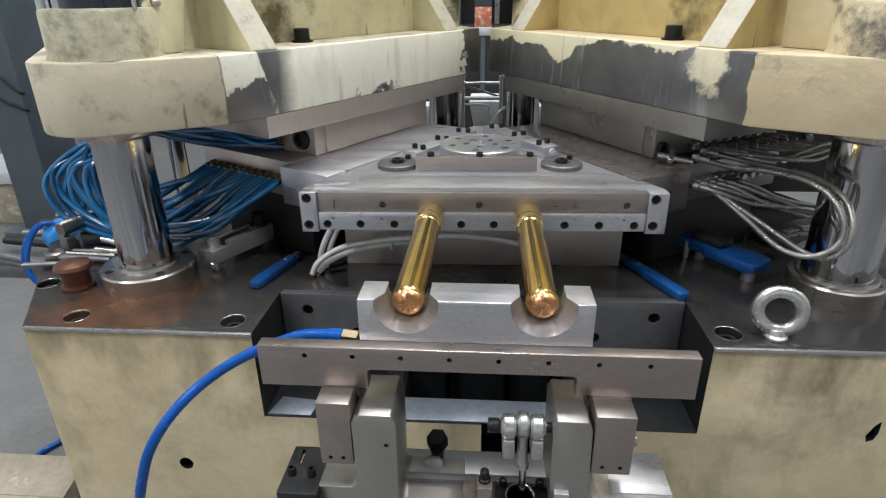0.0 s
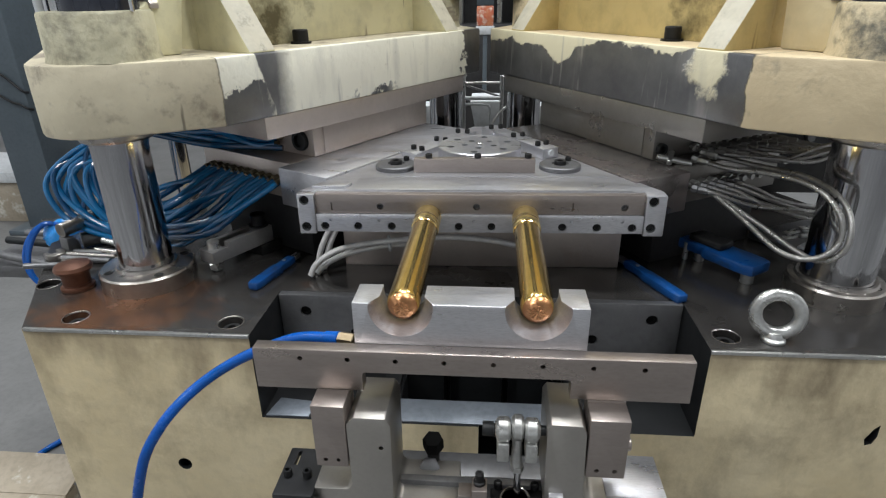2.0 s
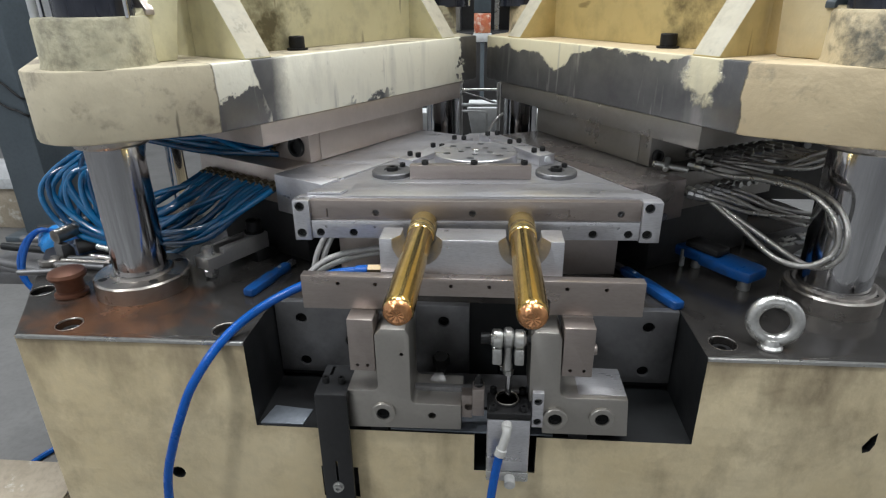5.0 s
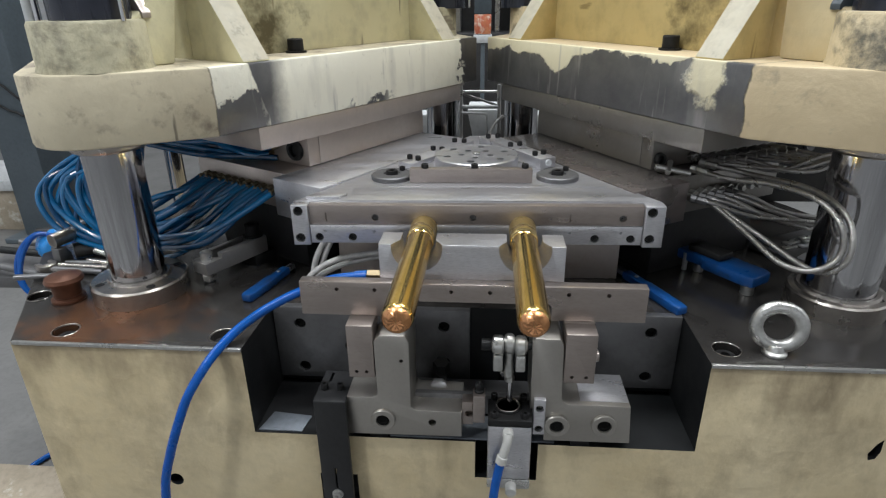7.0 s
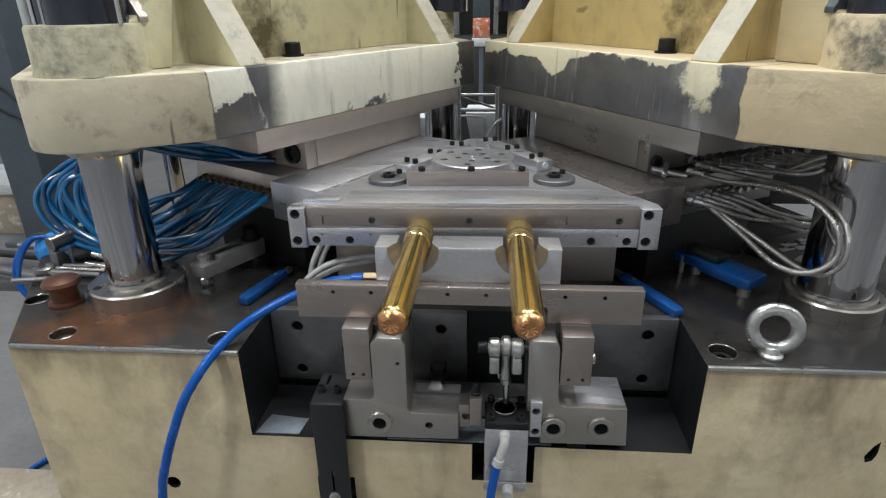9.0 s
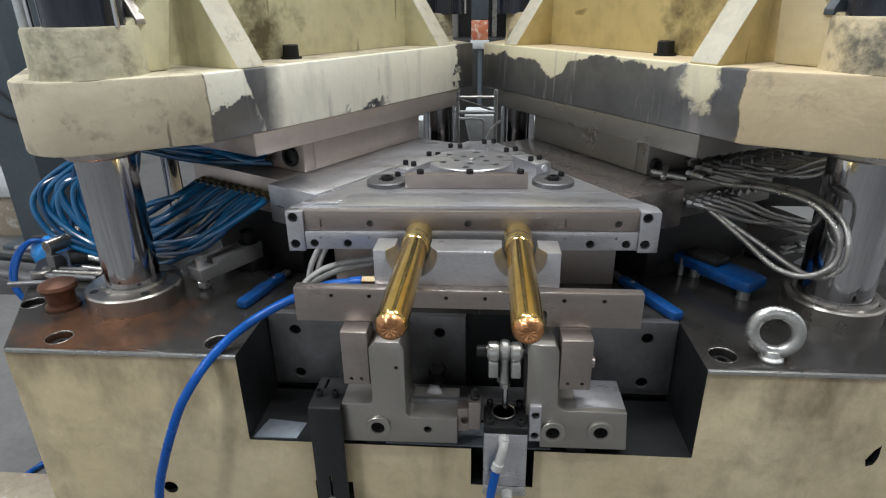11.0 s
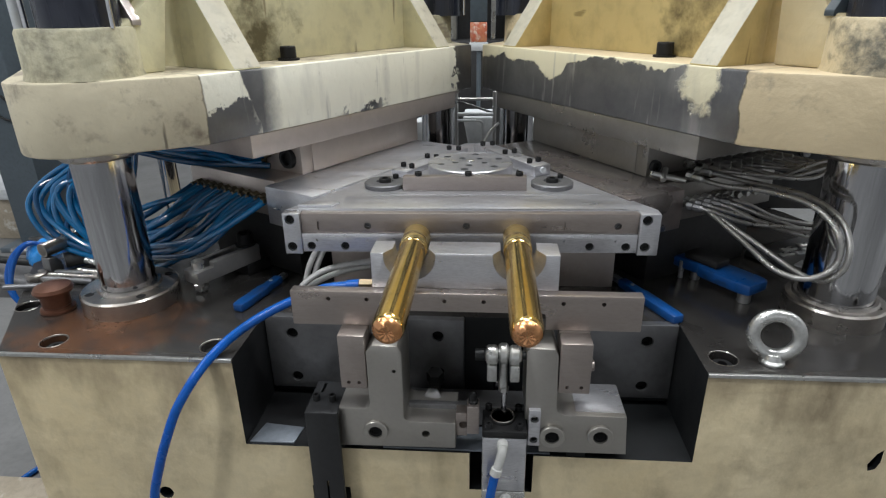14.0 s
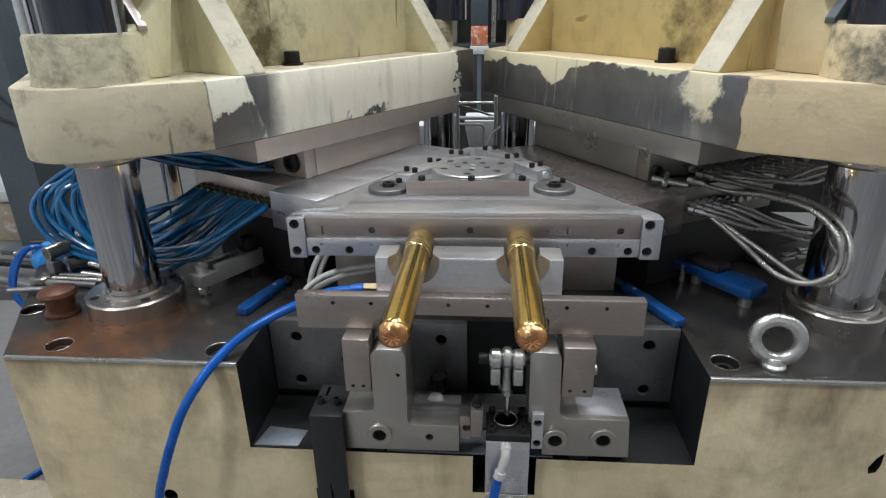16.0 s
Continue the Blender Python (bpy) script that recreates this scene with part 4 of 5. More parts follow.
for x in (0.0325, 0.0710):
    for y in (-0.0130, 0.0235):
        cap_screw("cap_screw", (x, y, -0.079), (0, 0, 1), 0.0046, 0.0075, air)
part("piston_rod", cylinder((0.0512, 0.008, -0.088), (0, 0, 1), 0.0036, 0.056, 20), CHROME, air)
part("lock_nut", lathe([(0.0052, 0), (0.0066, 0.0008), (0.0066, 0.0072), (0.0052, 0.008)], (0.0505, 0.008, -0.0385), (0, 0, 1), 6), ZINC, air, "hexagonal lock nut")
part("rod_end", join(lathe([(0.0060, -0.0303), (0.0060, -0.024), (0.0054, -0.022), (0.0050, -0.002), (0.0066, 0.006)], (0.0495, 0.008, 0), (0, 0, 1), 24), cylinder((0.0432, 0.008, 0.0160), (1, 0, 0), 0.0128, 0.0122, 32, 0.003)), ZINC, air, "bright ball joint rod end")
for x0 in (0.0285, 0.0560):
    part("clevis_cheek", join(cylinder((x0, 0.006, 0.0150), (1, 0, 0), 0.0122, 0.0138, 32, 0.0025), box(x0 + 0.0010, x0 + 0.0128, -0.0060, 0.0180, -0.0165, 0.0060, 0.002)), ZINC, air)
    part("cheek_boss", cylinder((x0 - 0.0012 if x0 < 0.05 else x0 + 0.0138, 0.006, 0.0150), (1, 0, 0), 0.0075, 0.0012, 20, 0.0004), FLANGE, air)
part("clevis_pin", lathe([(0.0066, 0), (0.0072, 0.001), (0.0072, 0.011), (0.0050, 0.0112), (0.0050, 0.062)], (0.0150, 0.006, 0.0150), (1, 0, 0), 20), POCKET_DARK, air)
part("elbow_fitting", join(cylinder((0.0500, -0.0195, -0.0960), (0, -1, 0), 0.0068, 0.011, 20), hose_mesh([(0.0500, -0.028, -0.0935), (0.0492, -0.033, -0.1010), (0.0450, -0.037, -0.116), (0.0415, -0.039, -0.128)], 0.0056, 5, 16), lathe([(0.0058, 0), (0.0070, 0.001), (0.0070, 0.010), (0.0058, 0.011)], (0.0440, -0.0375, -0.1195), (-0.0035, -0.002, -0.012), 16)), PLASTIC_GREY, air, "pale grey push-in elbow fitting")
part("air_hose", hose_mesh([(0.0415, -0.039, -0.127), (0.036, -0.042, -0.160), (0.031, -0.047, -0.20), (0.022, -0.056, -0.26), (0.020, -0.06, -0.36), (0.03, -0.05, -0.5)], 0.0058, 6, 14), BLUE, air, "blue plastic air hose")
part("elbow_fitting", cylinder((0.0560, -0.0205, -0.1835), (0, -1, 0), 0.0072, 0.014, 20), PLASTIC_GREY, air)
# black bracket strap
part("strap", cut(join(box(-0.1985, -0.1560, -0.018, -0.0115, -0.30, -0.0625, 0.0022), box(-0.1985, -0.1560, -0.018, 0.050, -0.0685, -0.0620, 0.0022)), box(-0.1795, -0.1765, -0.03, 0.0, -0.207, -0.172, 0), box(-0.188, -0.184, 0.024, 0.044, -0.08, -0.05, 0)), STRAP, carriage, "bent black steel bracket strap")
part("strap_bolt", lathe([(0.0078, 0), (0.0078, 0.0015), (0.0058, 0.0018), (0.0058, 0.0060), (0.003, 0.0060), (0.003, 0.003), (0, 0.003)], (-0.1780, -0.0182, -0.2165), (0, -1, 0), 18), ZINC, carriage, "bright bolt with washer")
for x in (-0.189, -0.168):
    cap_screw("cap_screw", (x, 0.008, -0.062), (0, 0, 1), 0.0048, 0.009, carriage)

# ---- blue hose to the nest block ----
HX, HY, HZ = -0.132, 0.050, 0.084
hose = thing("air_hose", (HX, HY, HZ), "bright blue plastic air hose with brass fitting", "hose")
part("hose_line", hose_mesh([(-0.127, 0.050, 0.084), (-0.1777, 0.0505, 0.077), (-0.2213, 0.049, 0.059), (-0.2537, 0.042, 0.044), (-0.2821, 0.030, 0.0285), (-0.3042, 0.013, 0.0136), (-0.3204, -0.007, -0.0015), (-0.3344, -0.024, -0.0203), (-0.3522, -0.037, -0.0503), (-0.3683, -0.045, -0.089), (-0.3847, -0.049, -0.1325), (-0.4012, -0.050, -0.1858), (-0.412, -0.05, -0.27), (-0.42, -0.05, -0.40), (-0.40, -0.06, -0.56), (-0.36, -0.10, -0.70), (-0.28, -0.15, -0.78)], 0.0060, 8, 16), BLUE, hose)
part("hose_sleeve", lathe([(0.0061, 0), (0.0070, 0.001), (0.0074, 0.016), (0.0060, 0.017)], (-0.148, 0.0501, 0.0822), (0.021, 0, 0.0018), 20), BLUE, hose)
part("brass_fitting", lathe([(0.006, 0), (0.0078, 0.001), (0.0078, 0.0175), (0.0068, 0.0185)], (HX, HY, HZ), (1, 0, 0), 6), BRASS_FIT, hose, "hexagonal brass fitting")

# ---- loose things on the table ----
def eye_bolt(x, y, turn):
    root = thing("eye_bolt", (x, y, 0), "zinc-plated lifting eye bolt screwed into the table", "eye bolt")
    bm = bmesh.new()
    seg, ring = 40, 14
    R, r = 0.0252, 0.0082
    grid = [[bm.verts.new(((R + r * math.cos(b)) * math.cos(a), r * math.sin(b) * 0.85, 0.0350 + (R + r * math.cos(b)) * math.sin(a))) for b in (2 * math.pi * j / ring for j in range(ring))] for a in (2 * math.pi * i / seg for i in range(seg))]
    for i in range(seg):
        for j in range(ring):
            bm.faces.new((grid[i][j], grid[(i + 1) % seg][j], grid[(i + 1) % seg][(j + 1) % ring], grid[i][(j + 1) % ring]))
    bmesh.ops.recalc_face_normals(bm, faces=bm.faces)
    bm.transform(Matrix.Translation((x, y, 0)) @ Matrix.Rotation(radians(turn), 4, "Z") @ Matrix.Rotation(radians(-8), 4, "X"))
    part("ring", bm, ZINC, root)
    part("collar", lathe([(0.0140, 0), (0.0146, 0.0015), (0.0142, 0.0035), (0.0112, 0.0060), (0.0098, 0.0105), (0.0085, 0.0125), (0, 0.0125)], (x, y, 0), (0, 0, 1), 28), ZINC, root)


eye_bolt(0.3735, 0.030, -14)
tagged(part("bushing_cap", lathe([(0.0225, 0), (0.0235, 0.002), (0.0230, 0.005), (0.0185, 0.006), (0.0180, 0.0085), (0.0190, 0.010), (0.0195, 0.028), (0.0255, 0.030), (0.0265, 0.034), (0.0240, 0.0385), (0.012, 0.0415), (0, 0.042)], (-0.6015, 0.1181, 0), (0, 0, 1), 36), RUSTCAP), "brown copper mushroom-headed bushing on the table", "bushing")


def steel_bar(name, a, b, r, mat, label, category):
    a, b = Vector(a), Vector(b)
    return tagged(part(name, cylinder(a, b - a, r, (b - a).length, 16), mat), label, category)


# clamp beside the left column
clamp = thing("step_clamp", (-0.39, 0.225, 0.0), "grey steel clamp block with socket bolt on the table", "clamp")
turn = Matrix.Translation((-0.393, 0.228, 0)) @ Matrix.Rotation(radians(61), 4, "Z")


def turned(bm, m=turn):
    bm.transform(m)
    return bm


part("clamp_body", turned(cut(box(-0.060, 0.060, -0.017, 0.017, 0.018, 0.046, 0.0015), box(-0.034, 0.03, -0.007, 0.007, 0.0, 0.08, 0), box(-0.08, -0.030, -0.03, 0.03, 0.038, 0.08, 0))), CLAMP_STEEL, clamp)
part("clamp_foot", turned(box(0.030, 0.075, -0.020, 0.020, 0.0, 0.0178, 0.001)), BLACK, clamp)
part("leg_screw", turned(join(cylinder((-0.045, 0, 0.0), (0, 0, 1), 0.007, 0.045, 16), lathe([(0.011, 0.004), (0.012, 0.005), (0.012, 0.013), (0.011, 0.014)], (-0.045, 0, 0), (0, 0, 1), 6), lathe([(0.0095, 0.038), (0.0095, 0.050), (0.006, 0.052), (0.005, 0.047), (0, 0.047)], (-0.045, 0, 0), (0, 0, 1), 24))), ZINC, clamp)
part("clamp_bolt", turned(lathe([(0.016, 0.046), (0.016, 0.049), (0.0125, 0.049), (0.0125, 0.066), (0.0115, 0.067), (0.007, 0.067), (0.007, 0.058), (0, 0.058)], (0.046, 0, 0), (0, 0, 1), 24)), BLACK, clamp, "black socket head bolt")

# blue gripped tools
def blue_bar(name, a, b, width, height, label, z=0.0):
    a, b = Vector((*a, z)), Vector((*b, z))
    way = b - a
    m = Matrix.Translation(a) @ Matrix.Rotation(math.atan2(way.y, way.x), 4, "Z")
    root = thing(name, a, label, "hand tool")
    n = way.length
    pts = [(0, -width * 0.42), (n * 0.1, -width * 0.5), (n * 0.62, -width * 0.5), (n * 0.68, -width * 0.36), (n, -width * 0.40), (n, width * 0.40), (n * 0.68, width * 0.36), (n * 0.62, width * 0.5), (n * 0.1, width * 0.5), (0, width * 0.42)]
    part("grip", turned(prism(pts, 0.0005, height, "z", height * 0.22), m), BLUE_TOOL, root, "worn blue dipped grip")
    part("rivet", turned(cylinder((n * 0.8, 0, height), (0, 0, 1), width * 0.16, 0.0015, 14), m), ZINC, root)
    part("shank", turned(box(n, n * 1.18, -width * 0.25, width * 0.25, height * 0.2, height * 0.8, 0.001), m), ZINC, root)
    return root


blue_bar("clamp_handle", (-0.331, 0.122), (-0.303, 0.222), 0.019, 0.013, "blue-handled hand tool lying on the oily table")
blue_bar("clamp_handle", (0.289, 0.118), (0.236, 0.235), 0.020, 0.013, "blue-handled hand tool lying beside the core")
grip = blue_bar("toggle_grip", (0.4160, 0.182), (0.3400, 0.292), 0.050, 0.018, "chunky blue dipped grip of a hand tool", 0.016)
part("pivot_block", turned(box(0.060, 0.118, -0.016, 0.016, 0.0345, 0.046, 0.003), Matrix.Translation((0.4160, 0.182, 0)) @ Matrix.Rotation(math.atan2(0.110, -0.076), 4, "Z")), BLACK, grip, "black pivot block")
steel_bar("steel_spacer", (0.4015, 0.1905, 0.0), (0.4015, 0.1905, 0.0163), 0.0095, ZINC, "small bright round steel spacer", "spacer")
steel_bar("steel_spacer", (0.3560, 0.266, 0.0), (0.3560, 0.266, 0.0163), 0.0075, ZINC, "small bright round steel spacer", "spacer")
steel_bar("small_pin", (0.335, 0.27, 0.0), (0.335, 0.27, 0.03), 0.004, ZINC, "small bright standing pin", "pin")
PLATE_AT = Matrix.Translation((0.56, 0.345, 0)) @ Matrix.Rotation(radians(28), 4, "Z")
tagged(part("side_plate", turned(box(-0.07, 0.09, -0.06, 0.06, 0.0, 0.012, 0.002), PLATE_AT), POCKET), "dark grey steel plate lying behind the hoses", "steel plate")


# heap of tools at the table's left corner
heap = [((-0.7018, 0.2342, 0.043), (-0.6700, 0.3200, 0.047), 0.0118, FLANGE, "pipe", "hollow steel pipe end among tools"),
        ((-0.690, 0.262, 0.0140), (-0.600, 0.345, 0.0140), 0.0135, POCKET, "round_bar", "dull grey round steel bar"),
        ((-0.672, 0.276, 0.0360), (-0.585, 0.345, 0.0340), 0.0100, POCKET, "round_bar", "dull grey round steel bar"),
        ((-0.650, 0.238, 0.0070), (-0.583, 0.224, 0.0070), 0.0060, FLANGE, "round_bar", "short grey round steel bar"),
        ((-0.645, 0.254, 0.0190), (-0.578, 0.234, 0.0150), 0.0055, ZINC, "round_bar", "short bright round steel bar"),
        ((-0.730, 0.172, 0.0060), (-0.668, 0.182, 0.0060), 0.0050, POCKET, "round_bar", "thin dull steel rod by the bushing"),
        ((-0.690, 0.207, 0.0060), (-0.600, 0.200, 0.0060), 0.0050, POCKET, "round_bar", "thin dull steel rod"),
        ((-0.690, 0.221, 0.0060), (-0.600, 0.216, 0.0060), 0.0050, FLANGE, "round_bar", "thin grey steel rod"),
        ((-0.690, 0.234, 0.0055), (-0.612, 0.232, 0.0055), 0.0045, POCKET, "round_bar", "thin dull steel rod")]
for a, b, r, mat, name, label in heap:
    a, b = Vector(a), Vector(b)
    n = (b - a).length
    if name == "pipe":
        bm = lathe([(r * 0.72, 0), (r, 0), (r, n), (r * 0.72, n), (r * 0.72, 0.0)], a, b - a, 28)
    else:
        bm = cylinder(a, b - a, r, n, 16)
    tagged(part(name, bm, mat), label, "steel bar", "loose steel bars")
for x, y, a, L in ((-0.655, 0.190, 152, 0.045),):
    m = Matrix.Translation((x, y, 0.0)) @ Matrix.Rotation(radians(a), 4, "Z")
    w = thing("wrench", (x, y, 0), "dull open-ended wrench in the tool heap", "wrench")
    part("shaft", turned(prism([(0, -0.005), (L, -0.0065), (L, 0.0065), (0, 0.005)], 0.001, 0.008, "z", 0.0015), m), FLANGE, w)
    part("jaw", turned(prism([(L, -0.007), (L + 0.012, -0.015), (L + 0.03, -0.013), (L + 0.028, -0.006), (L + 0.016, -0.006), (L + 0.016, 0.006), (L + 0.028, 0.006), (L + 0.03, 0.013), (L + 0.012, 0.015), (L, 0.007)], 0.0, 0.010, "z", 0.001), m), FLANGE, w)
pipe_stand = turned(prism([(-0.010, 0.0), (0.012, 0.0), (0.011, 0.020), (0.004, 0.031), (-0.009, 0.031)], -0.012, 0.012, "y", 0.002), Matrix.Translation((-0.6960, 0.240, 0)) @ Matrix.Rotation(radians(65), 4, "Z"))
tagged(part("pipe_saddle", pipe_stand, POCKET), "grey cast saddle block under the pipe end", "steel block")
tagged(part("square_block", turned(box(-0.02, 0.02, -0.012, 0.012, 0, 0.03, 0.002), Matrix.Translation((-0.665, 0.315, 0)) @ Matrix.Rotation(radians(30), 4, "Z")), BLACK), "dark square steel block among the tools", "steel block")

# coil of blue tube and a blue cap off the table's end
pts = [(-0.700, 0.315, 0.006), (-0.735, 0.322, 0.008), (-0.770, 0.328, 0.014)]
for k in range(40):
    a = radians(70 + 28 * k)
    pts.append((-0.815 + (0.038 + 0.005 * math.sin(0.6 * k)) * math.cos(a), 0.322 + 0.025 * math.sin(a + 0.5) + 0.0010 * (k % 13), -0.050 + (0.056 + 0.006 * math.cos(0.5 * k)) * math.sin(a)))
tagged(part("tube_coil", hose_mesh(pts, 0.0042, 4, 10), BLUE), "coiled thin blue plastic tube hanging off the table end", "hose")
bag = lathe([(0.030 + 0.012 * math.sin(h * 90), h) for h in (0, 0.006, 0.012, 0.018, 0.024, 0.030)] + [(0.02, 0.036), (0, 0.038)], (0, 0, 0), (0, 0, 1), 28)
for v in bag.verts:
    v.co += 0.011 * Vector(noise.noise_vector(v.co * 55))
bag.transform(Matrix.Translation((-0.800, 0.352, -0.045)) @ Matrix.Rotation(radians(12), 4, "Y") @ Matrix.Diagonal((0.85, 0.55, 1.5, 1)))
tagged(part("plastic_bag", bag, AZURE), "crumpled blue plastic bag behind the tool heap", "bag")
ledge = thing("side_ledge", (-0.98, 0.55, FLOOR_Z), "grey side ledge crowded with pipes beside the machine", "ledge")
part("ledge_body", box(-1.16, -0.86, 0.50, 0.80, -0.19, -0.16, 0.004), POCKET, ledge)
for x, y in ((-1.13, 0.77), (-0.93, 0.77)):
    part("ledge_leg", box(x - 0.015, x + 0.015, y - 0.015, y + 0.015, FLOOR_Z, -0.19, 0.002), GREYBLUE, ledge)
for k in range(5):
    part("ledge_pipe", cylinder((-1.14, 0.53 + 0.06 * k, -0.14 + 0.006 * (k % 2)), (1, 0.15 * (k - 2), 0), 0.009, 0.22 + 0.03 * k, 16), POCKET_DARK if k % 2 else POCKET, ledge)

# ---- water hoses of the left dies ----
rng = random.Random(7)
for i in range(18):
    k = i / 17
    j = lambda s: rng.uniform(-s, s)
    f = 0.258 + 0.0106 * i
    (ax, ay), (bx, by) = st(-0.134, 0.300 + 0.0076 * i, -1), st(-0.182, f, -1)
    za = 0.199 - 0.012 * (i % 3)
    pts = [(ax, ay, za), (ax - 0.035, ay - 0.006, za + j(0.003)), (0.5 * ax - 0.30 + j(0.01), 0.5 * ay + 0.165 + j(0.006), 0.222 - 0.010 * (i % 6) + j(0.003)), (-0.615 + j(0.012), 0.325 + 0.006 * i, 0.190 - 0.003 * (i % 4) + j(0.006)),
           (-0.690 + 0.070 * k + j(0.012), 0.318 + 0.01 * k, 0.158 + j(0.012)), (-0.732 + 0.105 * k + j(0.020), 0.292 + 0.02 * k, 0.108 + j(0.018)), (-0.700 + 0.085 * k + j(0.012), 0.272 + 0.03 * k, 0.054 + 0.02 * k + j(0.01)),
           (-0.612 + 0.02 * k, 0.252 + 0.04 * k, 0.024 + 0.03 * k + j(0.012)), (0.5 * bx - 0.355 + j(0.012), 0.5 * by + 0.105 + 0.01 * k, 0.034 + 0.035 * k + j(0.016)), (bx - 0.082 + j(0.012), by - 0.036 + j(0.012), 0.068 + 0.02 * k + j(0.012)),
           (bx - 0.026, by - 0.016, 0.116), (bx, by, 0.132)]
    tagged(part("water_hose", hose_mesh(pts, 0.0050, 7, 10), DEEP_TEAL if i % 4 == 1 else TEAL), "dark glossy blue water hose looped between die fittings", "hose", "blue water hoses")

for i in range(9):
    f = 0.262 + 0.02 * i
    ax, ay = st(-0.130, 0.300 + 0.014 * i, -1)
    z = 0.176 + 0.0045 * i
    pts = [(ax, ay, 0.170), (ax - 0.04, ay - 0.002, 0.172), (-0.46 + rng.uniform(-0.01, 0.01), 0.30 + 0.012 * i, z + rng.uniform(-0.004, 0.004)), (-0.58, 0.335 + 0.012 * i, z + 0.012), (-0.70, 0.42 + 0.02 * i, z), (-0.82, 0.56 + 0.02 * i, 0.06), (-0.90, 0.72, -0.2), (-0.92, 0.80, -0.5), (-0.90, 0.86, FLOOR_Z + 0.01)]
    tagged(part("water_hose", hose_mesh(pts, 0.0048, 6, 10), TEAL if i % 3 == 1 else DEEP_TEAL), "dark blue water hose running back under the platen", "hose", "blue water hoses")

# ---- braided hoses of the right dies ----
loops = [[(0.322, 0.27, 0.168), (0.362, 0.23, 0.163), (0.395, 0.18, 0.171), (0.424, 0.12, 0.172), (0.441, 0.08, 0.151), (0.444, 0.07, 0.115), (0.42, 0.075, 0.092), (0.391, 0.10, 0.091), (0.369, 0.16, 0.108), (0.345, 0.22, 0.125), (0.325, 0.255, 0.130)],
         [(0.340, 0.29, 0.171), (0.397, 0.24, 0.167), (0.436, 0.16, 0.172), (0.450, 0.10, 0.163), (0.453, 0.07, 0.138), (0.448, 0.066, 0.104), (0.426, 0.09, 0.086), (0.387, 0.165, 0.104), (0.347, 0.235, 0.125), (0.330, 0.262, 0.132)]]
for k in range(8):
    f = 0.258 + 0.018 * k
    (ax, ay), w = st(-0.150, 0.320 + 0.0235 * k, 1), rng.uniform
    bx, by = st(-0.184, f, 1)
    loops.append([(ax, ay, 0.172), (ax + 0.026, ay - 0.015, 0.171), (ax + 0.085, ay - 0.022 + w(-0.008, 0.008), 0.166 + w(-0.008, 0.004)), (ax + 0.16, ay + 0.00, 0.168 + w(-0.014, 0.016)), (ax + 0.25, ay + 0.04, 0.186 + w(-0.02, 0.02)), (0.90, ay + 0.12, 0.17)])
    if k < 5:
        loops.append([(bx, by, 0.132), (bx + 0.030, by - 0.018, 0.129), (bx + 0.085, by - 0.020 + w(-0.010, 0.010), 0.112 + w(-0.010, 0.010)), (bx + 0.17, by + 0.005 + w(-0.01, 0.01), 0.085 + w(-0.012, 0.016)), (bx + 0.28, by + 0.05, 0.060 + w(-0.01, 0.02)), (0.82, by + 0.12, 0.05)])
for pts in loops:
    root = thing("braided_hose", pts[0], "steel-braided hydraulic hose with crimped fitting", "hose", "braided hoses")
    part("hose_line", hose_mesh(pts, 0.0037 if len(pts) > 8 else 0.0032, 8, 12), BRAID, root)
    a, b = Vector(pts[0]), Vector(pts[1])
    part("crimp", lathe([(0.0048, 0), (0.0066, 0.001), (0.0066, 0.009), (0.0052, 0.010), (0.0058, 0.011), (0.0058, 0.024), (0.0040, 0.026)], a, b - a, 8), ZINC if pts[0][2] > 0.14 else POCKET, root, "crimped ferrule")

# pale hoses under the core
for pts in ([(-0.255, 0.165, 0.006), (-0.243, 0.170, 0.026), (-0.205, 0.175, 0.048), (-0.135, 0.180, 0.060), (-0.045, 0.185, 0.066), (0.02, 0.190, 0.060), (0.06, 0.205, 0.046), (0.075, 0.222, 0.04)],
            [(-0.248, 0.178, 0.004), (-0.232, 0.182, 0.020), (-0.195, 0.188, 0.036), (-0.135, 0.195, 0.047), (-0.09, 0.205, 0.044), (-0.07, 0.223, 0.04)],
            [(-0.252, 0.190, 0.004), (-0.243, 0.195, 0.04), (-0.228, 0.20, 0.07), (-0.212, 0.21, 0.097)],
            [(-0.242, 0.196, 0.004), (-0.232, 0.20, 0.04), (-0.218, 0.205, 0.07), (-0.204, 0.214, 0.097)]):
    tagged(part("braided_hose", hose_mesh(pts, 0.0046, 8, 12), PALE_BRAID), "pale steel-braided hose under the triangular core", "hose", "pale hoses")
tagged(part("cable_tie", turned(lathe([(0.0075, 0), (0.0088, 0), (0.0088, 0.003), (0.0075, 0.003)], (0, 0, 0), (1, 0, 0.2), 16), Matrix.Translation((-0.135, 0.186, 0.053)) @ Matrix.Scale(1.5, 4, (0, 0, 1))), WHITE), "thin pale cable tie round the hoses", "cable tie")

